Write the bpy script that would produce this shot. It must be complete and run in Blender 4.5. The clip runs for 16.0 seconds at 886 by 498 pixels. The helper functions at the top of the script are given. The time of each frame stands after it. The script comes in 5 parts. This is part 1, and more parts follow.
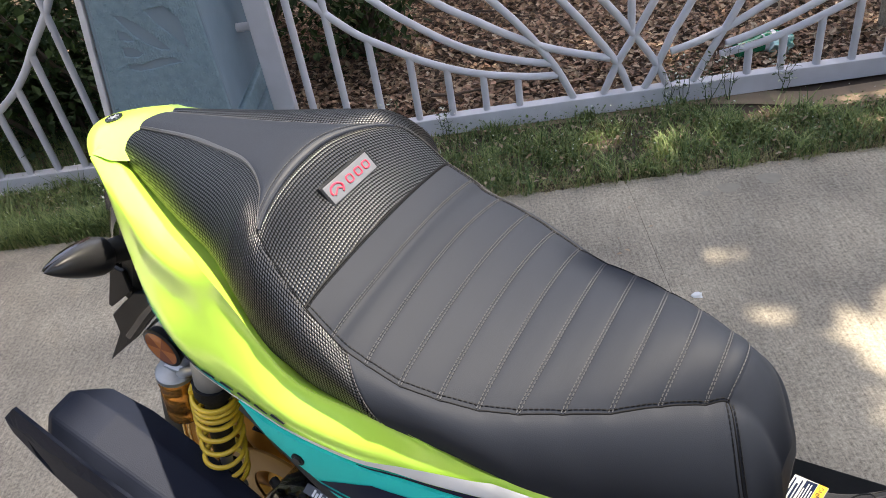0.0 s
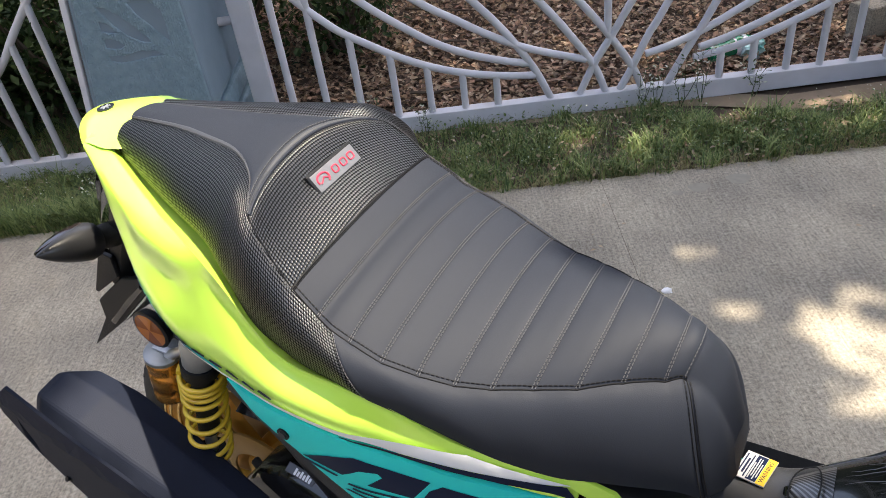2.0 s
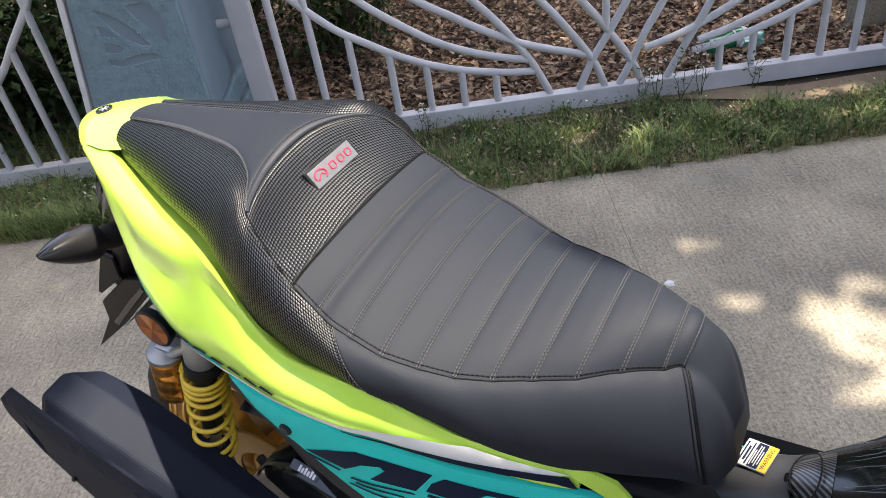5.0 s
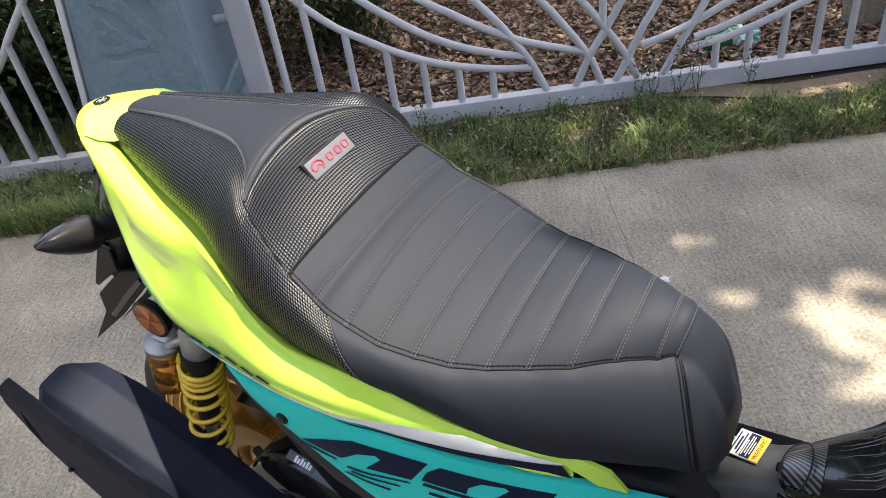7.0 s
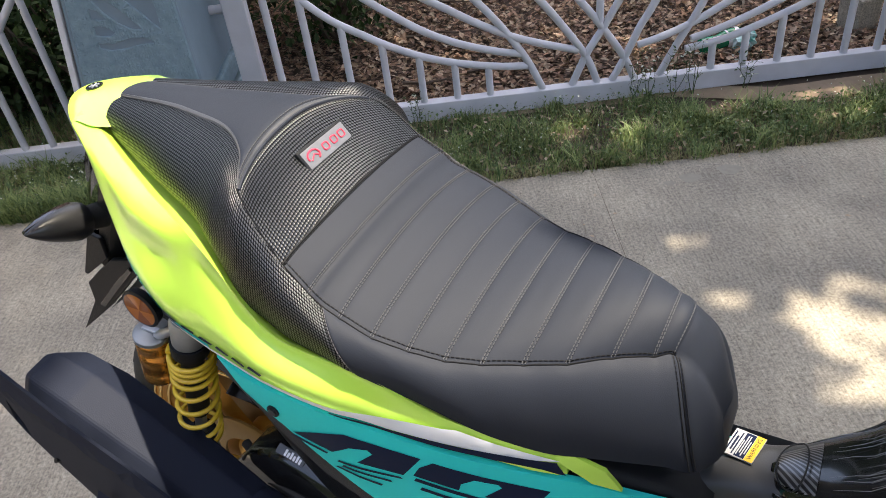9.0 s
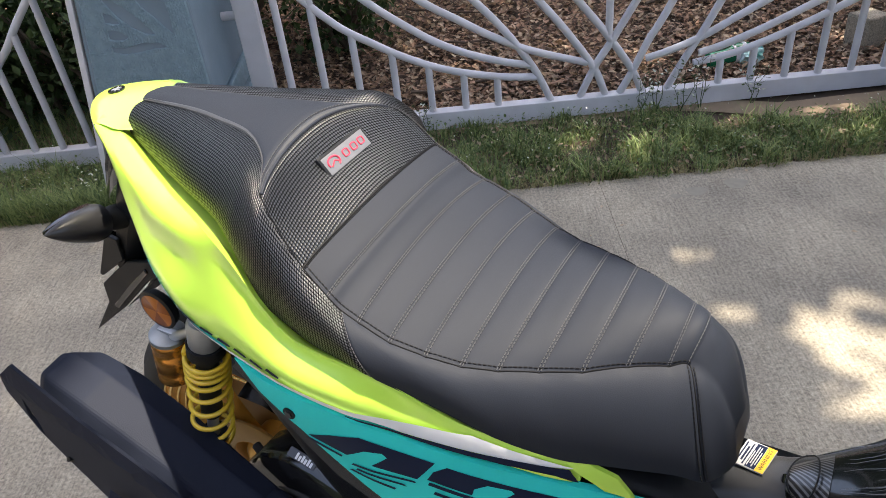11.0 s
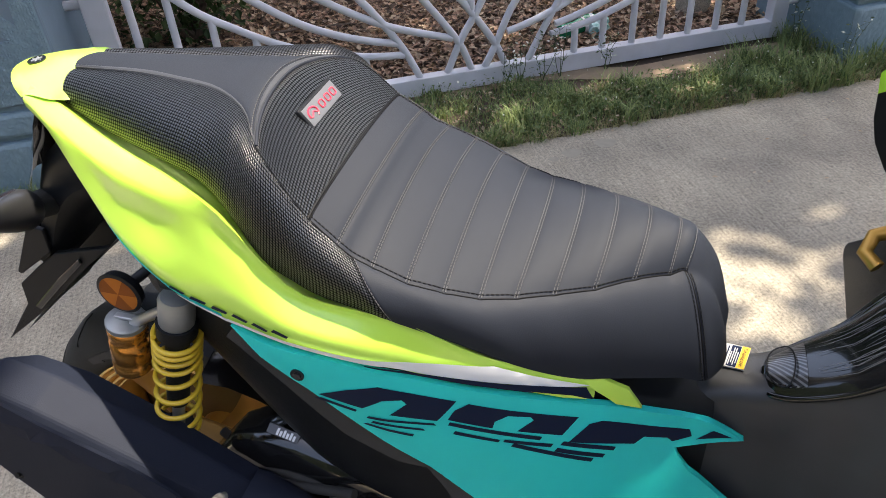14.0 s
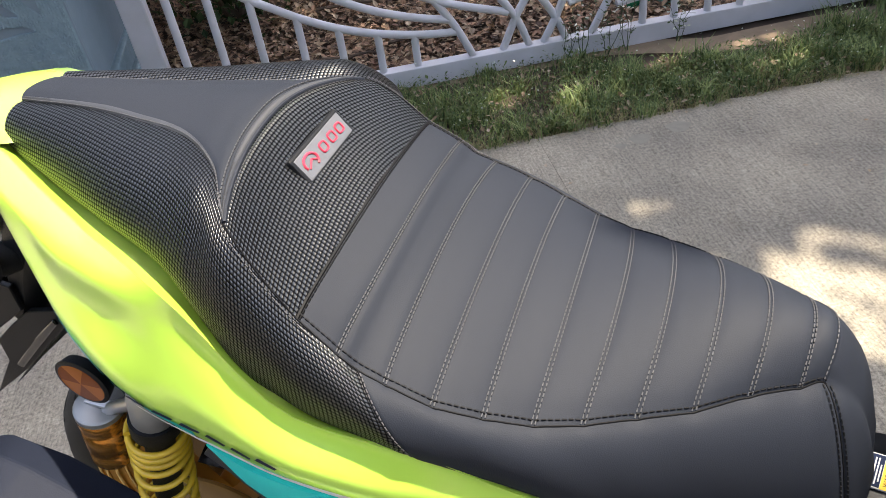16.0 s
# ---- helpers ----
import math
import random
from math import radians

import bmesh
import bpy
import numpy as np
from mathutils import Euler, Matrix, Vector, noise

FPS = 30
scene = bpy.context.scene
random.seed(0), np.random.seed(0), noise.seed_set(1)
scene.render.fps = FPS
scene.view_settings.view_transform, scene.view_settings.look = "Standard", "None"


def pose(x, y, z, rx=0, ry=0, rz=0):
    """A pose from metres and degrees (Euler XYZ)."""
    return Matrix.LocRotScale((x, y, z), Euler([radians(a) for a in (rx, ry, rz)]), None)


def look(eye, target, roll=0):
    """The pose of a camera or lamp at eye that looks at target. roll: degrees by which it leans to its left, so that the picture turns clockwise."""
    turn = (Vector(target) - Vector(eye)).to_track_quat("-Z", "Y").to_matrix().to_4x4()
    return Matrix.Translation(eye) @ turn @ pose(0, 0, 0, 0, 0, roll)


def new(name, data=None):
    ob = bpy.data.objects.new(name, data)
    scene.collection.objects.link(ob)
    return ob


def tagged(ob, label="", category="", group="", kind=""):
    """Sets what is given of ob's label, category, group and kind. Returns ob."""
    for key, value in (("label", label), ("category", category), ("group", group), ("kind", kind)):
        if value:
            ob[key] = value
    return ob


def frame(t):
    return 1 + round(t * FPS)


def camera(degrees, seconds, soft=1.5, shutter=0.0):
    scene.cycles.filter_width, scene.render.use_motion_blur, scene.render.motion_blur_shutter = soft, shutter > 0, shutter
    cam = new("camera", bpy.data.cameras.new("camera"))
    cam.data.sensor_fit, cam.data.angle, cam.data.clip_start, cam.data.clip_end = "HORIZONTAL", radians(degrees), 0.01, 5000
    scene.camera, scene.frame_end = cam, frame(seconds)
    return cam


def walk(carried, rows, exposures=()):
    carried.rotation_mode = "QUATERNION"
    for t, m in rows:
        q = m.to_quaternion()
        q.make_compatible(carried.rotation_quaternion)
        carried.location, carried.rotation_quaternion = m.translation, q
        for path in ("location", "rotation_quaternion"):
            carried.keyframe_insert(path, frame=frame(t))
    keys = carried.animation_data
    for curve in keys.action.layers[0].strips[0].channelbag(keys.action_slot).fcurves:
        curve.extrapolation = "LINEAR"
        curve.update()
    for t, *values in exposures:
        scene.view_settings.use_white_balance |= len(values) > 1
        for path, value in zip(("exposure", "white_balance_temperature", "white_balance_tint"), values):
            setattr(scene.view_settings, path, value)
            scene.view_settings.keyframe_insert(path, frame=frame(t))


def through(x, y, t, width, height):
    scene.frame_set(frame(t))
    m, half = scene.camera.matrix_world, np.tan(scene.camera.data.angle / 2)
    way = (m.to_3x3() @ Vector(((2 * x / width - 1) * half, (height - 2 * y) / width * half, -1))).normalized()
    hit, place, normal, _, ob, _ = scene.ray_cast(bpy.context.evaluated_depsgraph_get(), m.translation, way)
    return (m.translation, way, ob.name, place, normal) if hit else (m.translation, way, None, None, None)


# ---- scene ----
cam = camera(61.20, 16.0, 0.8)
PATH = [
    (0, (-0.0017, 0.0367, 1.2169), (-0.1431, 1.6467, 0.0388), -10.24),
    (0.5, (-0.0012, 0.0362, 1.2135), (-0.1182, 1.6269, 0.0068), -9.52),
    (1, (-0.0010, 0.0126, 1.2305), (-0.0911, 1.6097, 0.0300), -9.19),
    (1.5, (-0.0023, 0.0047, 1.2312), (-0.0946, 1.6018, 0.0308), -8.66),
    (2, (-0.0030, -0.0001, 1.2320), (-0.0839, 1.6054, 0.0421), -8.30),
    (2.5, (-0.0006, -0.0004, 1.2279), (-0.0766, 1.5993, 0.0300), -8.51),
    (3, (0.0000, -0.0000, 1.2283), (-0.0834, 1.5993, 0.0303), -8.70),
    (3.5, (0.0038, 0.0010, 1.2268), (-0.0646, 1.6006, 0.0282), -8.50),
    (4, (0.0021, -0.0010, 1.2294), (-0.0808, 1.6059, 0.0415), -9.31),
    (6.5, (0.0019, -0.0121, 1.2290), (-0.0944, 1.5878, 0.0329), -9.65),
    (7, (0.0018, -0.0138, 1.2272), (-0.0816, 1.5871, 0.0313), -9.22),
    (7.5, (0.0024, -0.0145, 1.2258), (-0.0697, 1.5887, 0.0323), -8.85),
    (8, (-0.0018, -0.0170, 1.2262), (-0.1020, 1.5848, 0.0330), -8.94),
    (8.5, (-0.0058, -0.0175, 1.2237), (-0.1035, 1.5858, 0.0322), -8.12),
    (9, (-0.0035, -0.0095, 1.2186), (-0.0649, 1.5877, 0.0165), -7.74),
    (11.5, (-0.0190, -0.0180, 1.2244), (-0.0841, 1.5954, 0.0443), -6.67),
    (12, (-0.0187, -0.0167, 1.2225), (-0.0924, 1.5866, 0.0291), -7.15),
    (12.5, (-0.0401, -0.0119, 1.2202), (-0.0574, 1.5936, 0.0278), -7.04),
    (13, (-0.0863, -0.0094, 1.2214), (0.0104, 1.6123, 0.0549), -6.34),
    (13.5, (-0.1231, -0.0170, 1.2200), (0.0975, 1.5763, 0.0315), -4.34),
    (14, (-0.1562, -0.0277, 1.1973), (0.1757, 1.5172, -0.0287), -4.04),
    (14.5, (-0.1753, -0.0196, 1.1891), (0.0629, 1.5299, -0.0527), -4.40),
    (15, (-0.1643, 0.0253, 1.1821), (0.0611, 1.5905, -0.0424), -4.41),
    (15.5, (-0.1249, 0.1155, 1.1625), (0.0921, 1.6530, -0.0980), -4.98),
    (16, (-0.0985, 0.1531, 1.1584), (0.0619, 1.6785, -0.1252), -8.11),
]
walk(cam, [(t, look(eye, target, roll)) for t, eye, target, roll in PATH], [(0, 2.22, 7400, 11), (16, 2.22, 7400, 11)])

# ---- light ----
world = bpy.data.worlds.new("sky")
scene.world = world
world.use_nodes = True
sky = world.node_tree.nodes.new("ShaderNodeTexSky")
sky.sky_type, sky.sun_disc = "NISHITA", False
sky.sun_elevation, sky.sun_rotation = radians(74.2), radians(75.7)
sky.air_density, sky.dust_density, sky.ozone_density = 0.8, 3.0, 0.6
back = world.node_tree.nodes["Background"]
world.node_tree.links.new(sky.outputs[0], back.inputs[0])
back.inputs[1].default_value = 0.15
sun = new("sun", bpy.data.lights.new("sun", "SUN"))
sun.data.energy, sun.data.angle, sun.data.color = 2.35, radians(0.6), (1, 0.96, 0.88)
sun.matrix_world = look((0.274, 0.07, 1.0), (0, 0, 0))

# ---- materials ----
def material(name, base, rough=0.5, metal=0.0, second=None, scale=40.0, amount=0.5, bump=0.0, bump_scale=200.0, coat=0.0, spec=0.5, detail=6.0, deep=0.002):
    """A surface whose colour wanders between base and second, with a fine relief."""
    m = bpy.data.materials.new(name)
    m.use_nodes = True
    n, l = m.node_tree.nodes, m.node_tree.links
    s = n["Principled BSDF"]
    s.inputs["Roughness"].default_value = rough
    s.inputs["Metallic"].default_value = metal
    s.inputs["Coat Weight"].default_value = coat
    s.inputs["Coat Roughness"].default_value = 0.04
    s.inputs["Specular IOR Level"].default_value = spec
    place = n.new("ShaderNodeTexCoord")
    grain = n.new("ShaderNodeTexNoise")
    grain.inputs["Scale"].default_value, grain.inputs["Detail"].default_value = scale, detail
    l.new(place.outputs["Object"], grain.inputs["Vector"])
    mix = n.new("ShaderNodeMix")
    mix.data_type = "RGBA"
    mix.inputs["A"].default_value = (*base, 1)
    mix.inputs["B"].default_value = (*(second or [c * 0.8 for c in base]), 1)
    span = n.new("ShaderNodeMapRange")
    span.inputs["From Min"].default_value, span.inputs["From Max"].default_value = 0.35, 0.65
    span.inputs["To Max"].default_value = amount
    l.new(grain.outputs["Fac"], span.inputs["Value"])
    l.new(span.outputs["Result"], mix.inputs["Factor"])
    l.new(mix.outputs["Result"], s.inputs["Base Color"])
    if bump:
        fine = n.new("ShaderNodeTexNoise")
        fine.inputs["Scale"].default_value, fine.inputs["Detail"].default_value = bump_scale, 4
        l.new(place.outputs["Object"], fine.inputs["Vector"])
        up = n.new("ShaderNodeBump")
        up.inputs["Strength"].default_value, up.inputs["Distance"].default_value = bump, deep
        l.new(fine.outputs["Fac"], up.inputs["Height"])
        l.new(up.outputs["Normal"], s.inputs["Normal"])
    return m


def weave(name, base, second, rough, cell, bump, coat=0.0, spec=0.5):
    """Embossed or woven pillows on the panel's own measure in metres, with dull grooves between them."""
    m = material(name, base, rough, coat=coat, spec=spec)
    n, l = m.node_tree.nodes, m.node_tree.links
    s = n["Principled BSDF"]
    uv = n.new("ShaderNodeUVMap")
    cut = n.new("ShaderNodeSeparateXYZ")
    l.new(uv.outputs["UV"], cut.inputs[0])
    waves = []
    for axis in ("X", "Y"):
        turn = n.new("ShaderNodeMath")
        turn.operation = "MULTIPLY"
        turn.inputs[1].default_value = math.pi / cell
        l.new(cut.outputs[axis], turn.inputs[0])
        sine = n.new("ShaderNodeMath")
        sine.operation = "SINE"
        l.new(turn.outputs[0], sine.inputs[0])
        bulge = n.new("ShaderNodeMath")
        bulge.operation = "ABSOLUTE"
        l.new(sine.outputs[0], bulge.inputs[0])
        waves.append(bulge)
    both = n.new("ShaderNodeMath")
    both.operation = "MULTIPLY"
    l.new(waves[0].outputs[0], both.inputs[0])
    l.new(waves[1].outputs[0], both.inputs[1])
    crown = n.new("ShaderNodeMapRange")
    crown.inputs["From Min"].default_value, crown.inputs["From Max"].default_value = 0.15, 0.75
    l.new(both.outputs[0], crown.inputs["Value"])
    mix = n.new("ShaderNodeMix")
    mix.data_type = "RGBA"
    mix.inputs["A"].default_value, mix.inputs["B"].default_value = (*base, 1), (*second, 1)
    l.new(crown.outputs["Result"], mix.inputs["Factor"])
    l.new(mix.outputs["Result"], s.inputs["Base Color"])
    gloss = n.new("ShaderNodeMath")
    gloss.operation = "MULTIPLY_ADD"
    gloss.inputs[1].default_value, gloss.inputs[2].default_value = spec, 0.03
    l.new(crown.outputs["Result"], gloss.inputs[0])
    l.new(gloss.outputs[0], s.inputs["Specular IOR Level"])
    s.inputs["IOR"].default_value = 1.56
    if bump:
        up = n.new("ShaderNodeBump")
        up.inputs["Strength"].default_value, up.inputs["Distance"].default_value = 1.0, bump
        l.new(both.outputs[0], up.inputs["Height"])
        l.new(up.outputs["Normal"], s.inputs["Normal"])
    return m


def twill(name, base, second, period):
    """Slanting carbon strands under clear lacquer, on the panel's own measure in metres."""
    m = material(name, base, 0.3, coat=0.6)
    n, l = m.node_tree.nodes, m.node_tree.links
    s = n["Principled BSDF"]
    uv = n.new("ShaderNodeUVMap")
    turn = n.new("ShaderNodeVectorMath")
    turn.operation = "DOT_PRODUCT"
    turn.inputs[1].default_value = (1.2, 1.6, 0)
    l.new(uv.outputs["UV"], turn.inputs[0])
    scale = n.new("ShaderNodeMath")
    scale.operation = "MULTIPLY"
    scale.inputs[1].default_value = math.pi / period
    l.new(turn.outputs["Value"], scale.inputs[0])
    sine = n.new("ShaderNodeMath")
    sine.operation = "SINE"
    l.new(scale.outputs[0], sine.inputs[0])
    span = n.new("ShaderNodeMapRange")
    span.inputs["From Min"].default_value, span.inputs["From Max"].default_value = -0.1, 0.6
    l.new(sine.outputs[0], span.inputs["Value"])
    mix = n.new("ShaderNodeMix")
    mix.data_type = "RGBA"
    mix.inputs["A"].default_value, mix.inputs["B"].default_value = (*base, 1), (*second, 1)
    l.new(span.outputs["Result"], mix.inputs["Factor"])
    l.new(mix.outputs["Result"], s.inputs["Base Color"])
    return m


def broomed(name):
    """Concrete with fine brushed lines, sand grain and broad stains."""
    m = material(name, (0.360, 0.314, 0.243), 0.92, second=(0.225, 0.198, 0.158), scale=3.5, amount=1.0, detail=12)
    n, l = m.node_tree.nodes, m.node_tree.links
    s = n["Principled BSDF"]
    place = n.new("ShaderNodeTexCoord")
    spin = n.new("ShaderNodeMapping")
    spin.inputs["Rotation"].default_value[2] = radians(-1)
    spin.inputs["Scale"].default_value = (260, 14, 1)
    l.new(place.outputs["Object"], spin.inputs["Vector"])
    lines = n.new("ShaderNodeTexNoise")
    lines.inputs["Scale"].default_value, lines.inputs["Detail"].default_value = 1.0, 3
    l.new(spin.outputs["Vector"], lines.inputs["Vector"])
    sand = n.new("ShaderNodeTexNoise")
    sand.inputs["Scale"].default_value, sand.inputs["Detail"].default_value = 120, 9
    sand.inputs["Roughness"].default_value = 0.85
    l.new(place.outputs["Object"], sand.inputs["Vector"])
    add = n.new("ShaderNodeMath")
    add.operation = "ADD"
    weak = n.new("ShaderNodeMath")
    weak.operation = "MULTIPLY_ADD"
    weak.inputs[1].default_value, weak.inputs[2].default_value = 0.22, 0.39
    l.new(lines.outputs["Fac"], weak.inputs[0])
    l.new(weak.outputs[0], add.inputs[0])
    l.new(sand.outputs["Fac"], add.inputs[1])
    up = n.new("ShaderNodeBump")
    up.inputs["Strength"].default_value, up.inputs["Distance"].default_value = 0.3, 0.002
    l.new(add.outputs[0], up.inputs["Height"])
    l.new(up.outputs["Normal"], s.inputs["Normal"])
    # grain in the colour too
    old = s.inputs["Base Color"].links[0].from_socket
    tone = n.new("ShaderNodeMix")
    tone.data_type, tone.blend_type = "RGBA", "MULTIPLY"
    tone.inputs["Factor"].default_value = 1.0
    ramp = n.new("ShaderNodeMapRange")
    ramp.inputs["From Min"].default_value, ramp.inputs["From Max"].default_value = 0.78, 1.22
    ramp.inputs["To Min"].default_value, ramp.inputs["To Max"].default_value = 0.08, 1.92
    l.new(add.outputs[0], ramp.inputs["Value"])
    l.new(old, tone.inputs["A"])
    l.new(ramp.outputs["Result"], tone.inputs["B"])
    l.new(tone.outputs["Result"], s.inputs["Base Color"])
    return m


def foliage(name, base, second, rough=0.6, through=0.25):
    """Leaves and blades, each of its own tone, that let some light through."""
    m = bpy.data.materials.new(name)
    m.use_nodes = True
    n, l = m.node_tree.nodes, m.node_tree.links
    s = n["Principled BSDF"]
    s.inputs["Roughness"].default_value = rough
    geo = n.new("ShaderNodeNewGeometry")
    mix = n.new("ShaderNodeMix")
    mix.data_type = "RGBA"
    mix.inputs["A"].default_value, mix.inputs["B"].default_value = (*base, 1), (*second, 1)
    l.new(geo.outputs["Random Per Island"], mix.inputs["Factor"])
    l.new(mix.outputs["Result"], s.inputs["Base Color"])
    if through:
        glow = n.new("ShaderNodeBsdfTranslucent")
        l.new(mix.outputs["Result"], glow.inputs["Color"])
        both = n.new("ShaderNodeMixShader")
        both.inputs[0].default_value = through
        l.new(s.outputs[0], both.inputs[1])
        l.new(glow.outputs[0], both.inputs[2])
        l.new(both.outputs[0], n["Material Output"].inputs["Surface"])
    return m


LEATHER = material("leather", (0.0150, 0.0185, 0.0275), 0.66, spec=0.30, second=(0.0130, 0.0165, 0.0250), scale=15, bump=0.12, bump_scale=1500)
CARBON = weave("carbon_leather", (0.003, 0.003, 0.004), (0.008, 0.009, 0.010), 0.33, 0.0031, 0.00034, spec=1.0)
TWILL = twill("carbon_twill", (0.004, 0.004, 0.005), (0.16, 0.16, 0.165), 0.0034)
LIME = material("lime_paint", (0.55, 0.85, 0.100), 0.34, second=(0.52, 0.83, 0.090), scale=9, coat=1.0)
LIME.node_tree.nodes["Principled BSDF"].inputs["Coat Roughness"].default_value = 0.18
TEAL = material("teal_paint", (0.0, 0.62, 0.575), 0.36, spec=0.15, second=(0.0, 0.58, 0.54), scale=9, coat=0.10)
WHITE = material("white_decal", (0.78, 0.78, 0.78), 0.35, second=(0.72, 0.72, 0.72), scale=20)
NAVY = material("navy_decal", (0.002, 0.008, 0.032), 0.35, spec=0.2, second=(0.003, 0.010, 0.034), scale=20)
PLASTIC = material("black_plastic", (0.008, 0.009, 0.011), 0.45, spec=0.22, second=(0.015, 0.016, 0.018), scale=25, bump=0.15, bump_scale=1400)
GREY_PLASTIC = material("grey_plastic", (0.024, 0.025, 0.029), 0.5, bump=0.2, bump_scale=1400)
HUMP_PLASTIC = material("satin_black_plastic", (0.042, 0.043, 0.047), 0.40, second=(0.026, 0.027, 0.030), scale=25, bump=0.15, bump_scale=1400)
GLOSS_BLACK = material("gloss_black", (0.01, 0.01, 0.01), 0.12, coat=0.5)
MUFFLER = material("muffler_coating", (0.014, 0.018, 0.031), 0.6, spec=0.12, second=(0.017, 0.021, 0.035), scale=12, bump=0.15, bump_scale=900)
GUNMETAL = material("gunmetal", (0.05, 0.05, 0.052), 0.3, 0.5)
SMOKE = material("smoked_lens", (0.02, 0.012, 0.012), 0.08, coat=0.8)
GOLD = material("gold_metal", (0.66, 0.34, 0.065), 0.36, 0.45, second=(0.46, 0.22, 0.035), scale=18)
# the rim's gold with the shade inside the wheel put into its colour
SHADED_GOLD = material("shaded_gold_metal", (0.26, 0.15, 0.04), 0.45, 0.4, second=(0.18, 0.10, 0.03), scale=18)
BRIGHT_GOLD = material("polished_gold_metal", (0.78, 0.52, 0.20), 0.25, 0.8, second=(0.66, 0.42, 0.14), scale=18)
COPPER = material("copper_gold_metal", (0.72, 0.32, 0.07), 0.26, 0.75, second=(0.60, 0.25, 0.05), scale=18)
YELLOW = material("yellow_spring", (0.74, 0.49, 0.035), 0.35, second=(0.66, 0.42, 0.035), scale=60, coat=0.3)
BADGE = material("brushed_badge", (0.18, 0.18, 0.185), 0.42, 0.4, second=(0.14, 0.14, 0.145), scale=90, bump=0.1, bump_scale=800)
CAST = material("cast_alloy", (0.34, 0.35, 0.35), 0.42, 0.6, second=(0.27, 0.28, 0.28), scale=60, bump=0.1, bump_scale=600)
ALLOY = material("alloy", (0.58, 0.58, 0.58), 0.35, 0.85, second=(0.45, 0.45, 0.46), scale=50)
RUBBER = material("tyre_rubber", (0.02, 0.02, 0.02), 0.8, second=(0.035, 0.033, 0.03), scale=30, bump=0.2, bump_scale=500)
GROOVE = material("tread_groove", (0.006, 0.006, 0.006), 0.9)
RED = material("red_enamel", (0.60, 0.045, 0.085), 0.35)
AMBER = material("amber_reflector", (0.52, 0.17, 0.03), 0.15, coat=0.8)
AMBER_DARK = material("amber_reflector_facet", (0.30, 0.09, 0.02), 0.2, coat=0.8)
WELT = material("welt_leather", (0.038, 0.039, 0.043), 0.45, spec=0.6, second=(0.032, 0.033, 0.037), scale=40, bump=0.1, bump_scale=1500)
THREAD = material("grey_thread", (0.085, 0.085, 0.09), 0.8)
DARK_THREAD = material("dark_thread", (0.005, 0.005, 0.006), 0.6, spec=0.2)
FILM = material("clear_film", (0.18, 0.18, 0.19), 0.25)
STICKER = material("grey_sticker", (0.05, 0.052, 0.06), 0.25)
LABEL_WHITE = material("white_label", (0.40, 0.40, 0.41), 0.45)
LABEL_YELLOW = material("yellow_label", (0.78, 0.45, 0.03), 0.4)
FENCE = material("grey_fence_paint", (0.57, 0.56, 0.59), 0.5, second=(0.47, 0.46, 0.48), scale=14, bump=0.15, bump_scale=250)
PILLAR = material("blue_grey_render", (0.185, 0.268, 0.315), 0.7, second=(0.14, 0.21, 0.25), scale=45, amount=0.7, detail=5, bump=0.35, bump_scale=160, deep=0.004)
PILLAR_PLAIN = material("smooth_blue_grey_paint", (0.165, 0.225, 0.275), 0.6, second=(0.12, 0.17, 0.21), scale=9, bump=0.2, bump_scale=90, deep=0.002)
CONCRETE = broomed("concrete")
STAIN = material("pale_stain", (0.285, 0.258, 0.208), 0.9, second=(0.21, 0.19, 0.155), scale=60, bump=0.3, bump_scale=300)
TAN = material("tan_footing", (0.27, 0.195, 0.13), 0.95, second=(0.19, 0.145, 0.10), scale=30, bump=0.5, bump_scale=200)
SOIL = material("soil", (0.075, 0.05, 0.035), 0.95, second=(0.04, 0.028, 0.02), scale=25, bump=0.6, bump_scale=60)
GRASS = foliage("grass_blades", (0.046, 0.104, 0.026), (0.34, 0.40, 0.15))
DRY = foliage("dry_stems", (0.28, 0.24, 0.11), (0.42, 0.36, 0.2))
LITTER = foliage("brown_leaves", (0.065, 0.038, 0.026), (0.36, 0.22, 0.145), 0.8, 0.05)
PALE_LITTER = foliage("pale_leaves", (0.30, 0.20, 0.12), (0.46, 0.36, 0.26), 0.8, 0.1)
FLOWER = foliage("white_petals", (0.6, 0.62, 0.5), (0.8, 0.8, 0.72))
CLOVER = foliage("clover_green", (0.05, 0.09, 0.025), (0.13, 0.17, 0.05))
WEED = foliage("weed_green", (0.05, 0.08, 0.03), (0.12, 0.15, 0.07))
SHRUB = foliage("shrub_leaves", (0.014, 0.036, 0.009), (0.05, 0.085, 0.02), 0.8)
SCREEN_GREEN = material("screen_dark_green", (0.045, 0.065, 0.03), 0.95, second=(0.02, 0.035, 0.015), scale=1.2, amount=1.0, bump=0.6, bump_scale=20)
BARK = material("bark", (0.11, 0.08, 0.06), 0.95, second=(0.05, 0.04, 0.03), scale=30, bump=0.6, bump_scale=80)
GREEN_BOTTLE = material("green_plastic", (0.01, 0.20, 0.09), 0.15, coat=0.5)
WRAPPER = material("crumpled_wrapper", (0.62, 0.75, 0.75), 0.35, second=(0.05, 0.38, 0.32), scale=30, amount=1.0)


